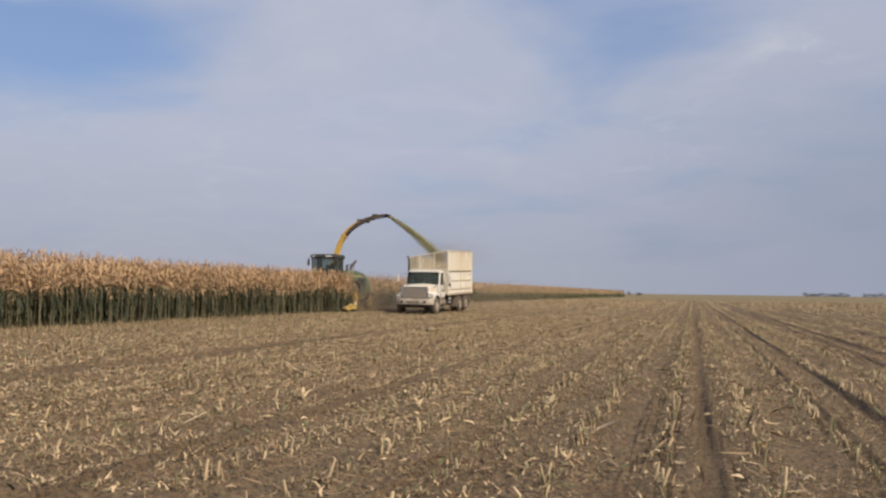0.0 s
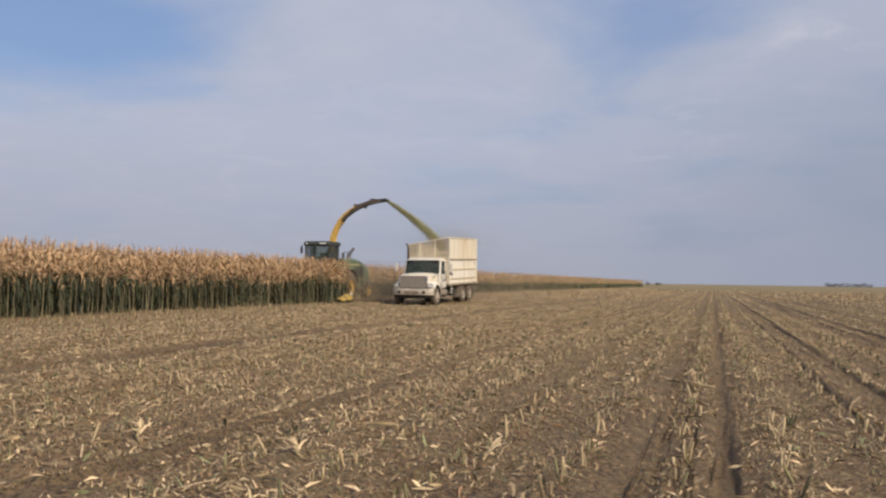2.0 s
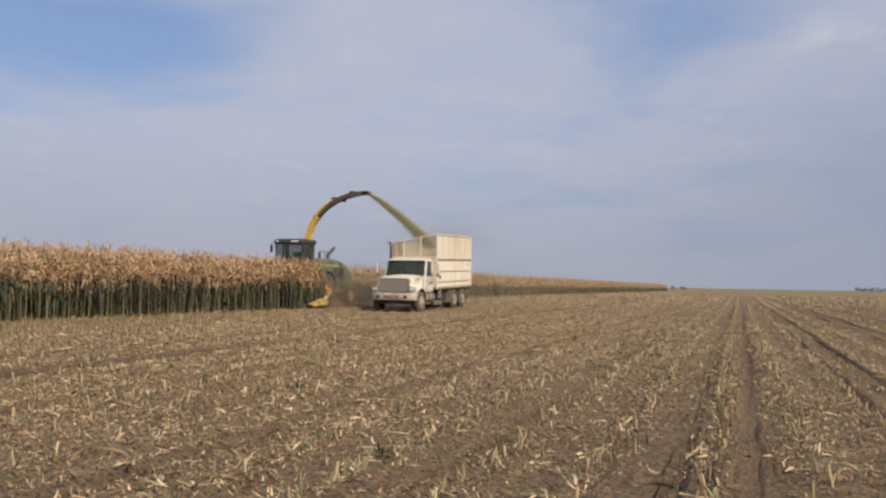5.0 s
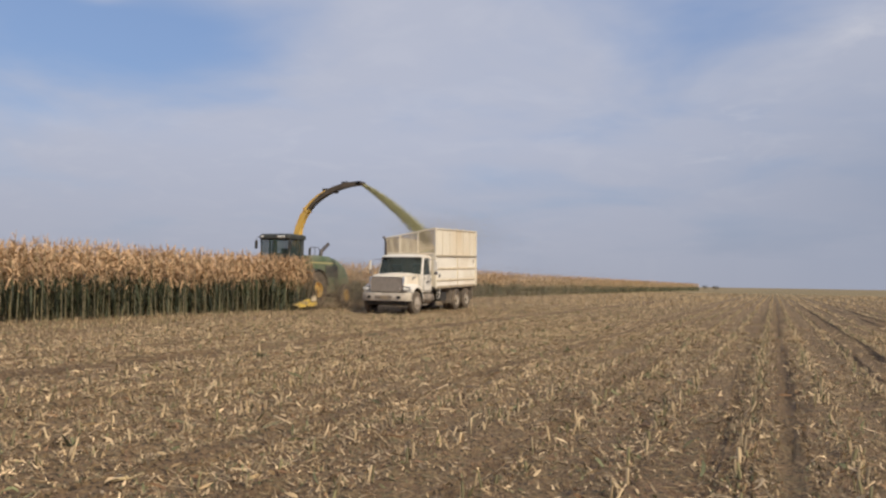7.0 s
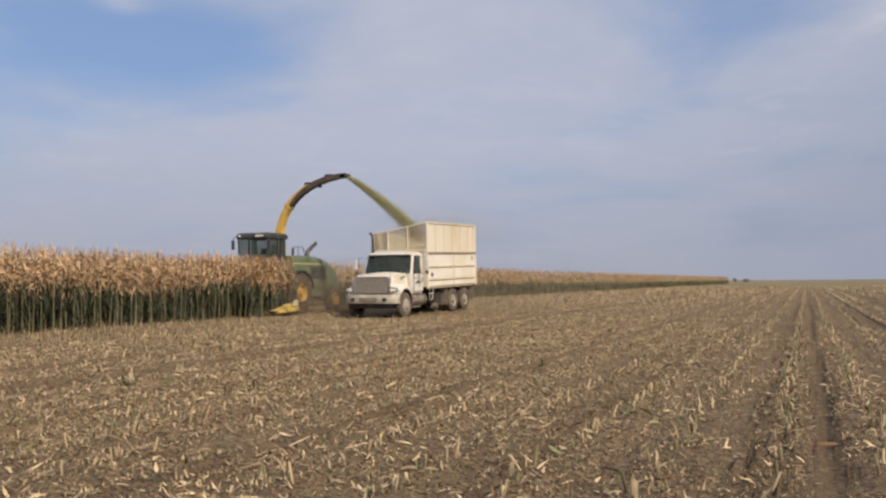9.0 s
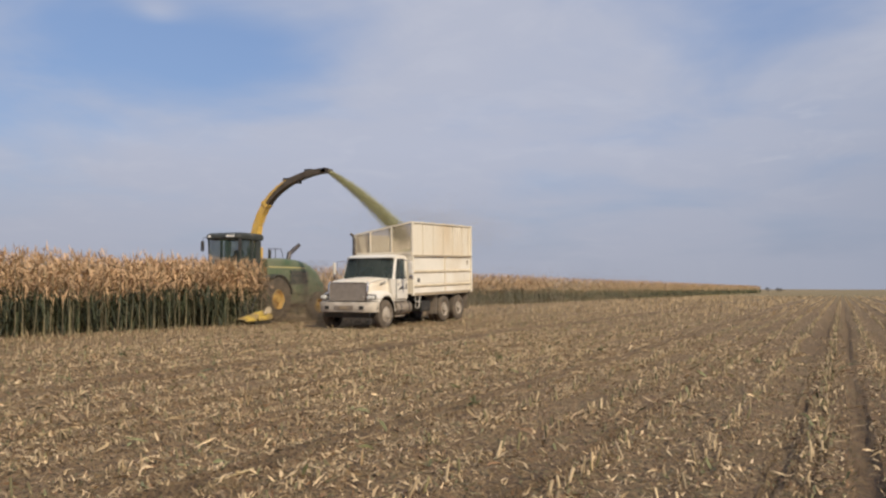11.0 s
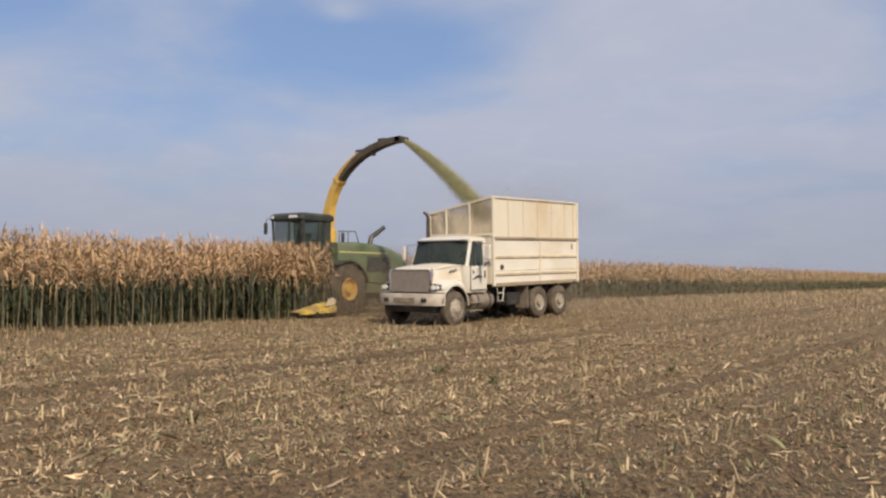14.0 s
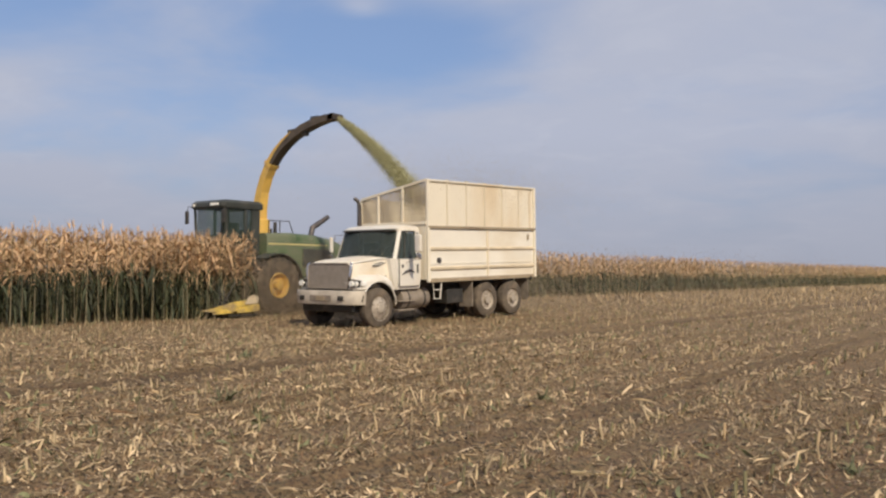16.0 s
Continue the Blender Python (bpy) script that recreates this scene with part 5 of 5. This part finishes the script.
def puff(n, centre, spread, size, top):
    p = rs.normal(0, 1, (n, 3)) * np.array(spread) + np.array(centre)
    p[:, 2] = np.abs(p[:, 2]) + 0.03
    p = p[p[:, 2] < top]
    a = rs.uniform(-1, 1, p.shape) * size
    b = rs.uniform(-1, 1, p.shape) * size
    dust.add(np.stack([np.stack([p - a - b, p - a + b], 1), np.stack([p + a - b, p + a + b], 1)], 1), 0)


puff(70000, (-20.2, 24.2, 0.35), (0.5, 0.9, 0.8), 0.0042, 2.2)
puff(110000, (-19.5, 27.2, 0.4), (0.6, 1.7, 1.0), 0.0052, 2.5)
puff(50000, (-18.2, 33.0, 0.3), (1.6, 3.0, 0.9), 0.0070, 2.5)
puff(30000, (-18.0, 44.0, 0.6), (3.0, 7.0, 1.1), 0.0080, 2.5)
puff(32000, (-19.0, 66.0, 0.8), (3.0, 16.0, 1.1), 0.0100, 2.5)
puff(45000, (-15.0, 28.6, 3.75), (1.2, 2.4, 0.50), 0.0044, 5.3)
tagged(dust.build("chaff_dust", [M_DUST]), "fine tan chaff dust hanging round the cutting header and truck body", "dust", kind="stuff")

# ---- distance ----


def far_tree(name, x, y, w, h, label):
    t = empty(name, pose(x, y, 0), label, "tree", "far field-edge trees")
    part("trunk", tube([(0, 0, -0.1), (0.05, 0, h * 0.3), (0, 0.1, h * 0.6)], [h * 0.03, h * 0.022, h * 0.012], 6), M_BARK, t)
    S = Strips()
    k = 420
    v = rs.normal(0, 1, (k, 3))
    v /= np.linalg.norm(v, axis=1)[:, None]
    p = v * (rs.uniform(0.4, 1.0, k) ** 0.5)[:, None] * np.array([w * 0.5, w * 0.5, h * 0.40]) + np.array([0, 0, h * 0.58])
    p[:, 0] += 0.12 * w * np.sin(p[:, 2] * 2)
    S.add(blades(p, rs.uniform(0, 6.28, k), rs.uniform(0.1, 0.2, k) * w, np.full(k, 0.10 * w), rs.uniform(0, 0.1, k) * h, rs.uniform(0, 0.15, k) * h, 3), 0)
    S.build("crown", [M_TREE]).parent = t
    return t


for dx, w, h in ((-37.5, 2.6, 2.2), (-32.5, 2.0, 2.4), (-27.5, 3.4, 2.0)):
    far_tree("tree", dx, 440.0, w, h, "small dark tree at the far field edge")
woods = Strips()
for x0, x1, y, hh in ((175, 245, 1500, 7.5), (265, 700, 1500, 8.5), (820, 1500, 1700, 8)):
    k = int((x1 - x0) * 14)
    x = rs.uniform(x0, x1, k)
    top = hh * (0.72 + 0.28 * np.sin(x * 0.33) * np.sin(x * 0.11 + 1))
    p = np.stack([x, y + rs.uniform(-8, 8, k), rs.uniform(0, 1, k) ** 0.8 * top], -1)
    woods.add(blades(p, rs.uniform(0, 6.28, k), rs.uniform(1.5, 3.5, k), rs.uniform(1.8, 3.4, k), rs.uniform(0, 1.0, k), rs.uniform(0, 1.2, k), 3), 0)
tagged(woods.build("far_woods", [M_TREE]), "low dark hedges and woods along the horizon", "woods", kind="stuff")

# ---- weeds and broken stalks lying on the field ----


def weed(x, y, size, turn):
    w = empty("weed", pose(x, y, float(ground_z(x, y)) - 0.01, 0, 0, turn), "low dull green weed clump growing in the stubble", "weed", "weeds in the stubble")
    S = Strips()
    k = 26
    S.add(blades(rs.normal(0, 0.05, (k, 3)) * np.array([1, 1, 0]) * size, rs.uniform(0, 6.28, k), rs.uniform(0.10, 0.26, k) * size, rs.uniform(0.02, 0.045, k) * size,
                 rs.uniform(0.10, 0.34, k) * size, rs.uniform(0.02, 0.2, k) * size, 4, rs.normal(0, 0.8, k)), 0)
    S.build("leaves", [M_WEED]).parent = w
    return w


M_WEED = mat("weed_leaf", (0.135, 0.14, 0.07), 0.75, var=0.3, island=0.4, bump=0.0)
weeds = [weed(-6.0, 12.5, 0.6, 0), weed(-3.5, -14.5, 0.5, 40), weed(-10.5, 16.0, 0.7, 80)]
for x, y, turn, k in ((-4.7, 15.2, 130, 0), (-8.3, 2.0, 200, 2), (-2.6, -9.0, 20, 1), (-5.2, -5.5, 75, 0), (-12.6, 9.5, 300, 2), (-1.4, 13.8, 250, 1), (-7.4, 13.2, 10, 2),
                      (-3.9, 6.3, 330, 0), (0.7, -12.5, 160, 1), (-9.4, -4.0, 90, 2), (-6.6, 8.4, 220, 0), (2.4, -6.8, 45, 1)):
    copy_thing(weeds[k], pose(x, y, float(ground_z(x, y)) - 0.01, 0, 0, turn))


def broken_stalk(x, y, length, turn, lift):
    b = empty("broken_stalk", pose(x, y, float(ground_z(x, y)) + 0.012, 0, -lift, turn), "pale broken maize stalk with torn leaves lying on soil", "maize stalk", "broken stalks")
    pts = [(length * u, 0.02 * math.sin(u * 5), 0.006 * math.cos(u * 7)) for u in (0, 0.25, 0.5, 0.75, 1.0)]
    part("stem", tube(pts, [0.013, 0.012, 0.0115, 0.011, 0.009], 6), M_STALKPALE, b, smooth=50)
    for u in (0.25, 0.6):
        part("node", cyl((length * u - 0.008, 0.02 * math.sin(u * 5), 0.004), (length * u + 0.008, 0.02 * math.sin(u * 5), 0.004), 0.0155, 8), M_STALKPALE, b)
    S = Strips()
    k = 5
    at = np.stack([rs.uniform(0.1, 0.95, k) * length, 0 * rs.uniform(0, 1, k), np.full(k, 0.01)], -1)
    S.add(blades(at, rs.uniform(-0.9, 0.9, k), rs.uniform(0.08, 0.18, k), rs.uniform(0.010, 0.022, k), rs.uniform(0.0, 0.05, k), rs.uniform(0.0, 0.06, k), 5, rs.normal(0, 0.9, k), 0.7, rs.normal(0, 0.5, k)), 0)
    S.build("torn_leaf", [M_LITTER]).parent = b
    return b


M_STALKPALE = mat("pale_stalk", (0.46, 0.36, 0.20), 0.7, var=0.2, scale=8, island=0.2, bump=0.1)
stalks = [broken_stalk(-2.9, 12.6, 0.36, 15, 3), broken_stalk(-5.6, 14.6, 0.28, 110, 6), broken_stalk(-1.6, -15.2, 0.22, 60, 40)]
for i in range(20):
    x, y = rs.uniform(-9.5, 1.5), rs.uniform(-17.5, 15.5)
    copy_thing(stalks[i % 3], pose(x, y, float(ground_z(x, y)) + 0.012, 0, -rs.uniform(0, 14) if i % 3 < 2 else -rs.uniform(20, 60), rs.uniform(0, 360)))
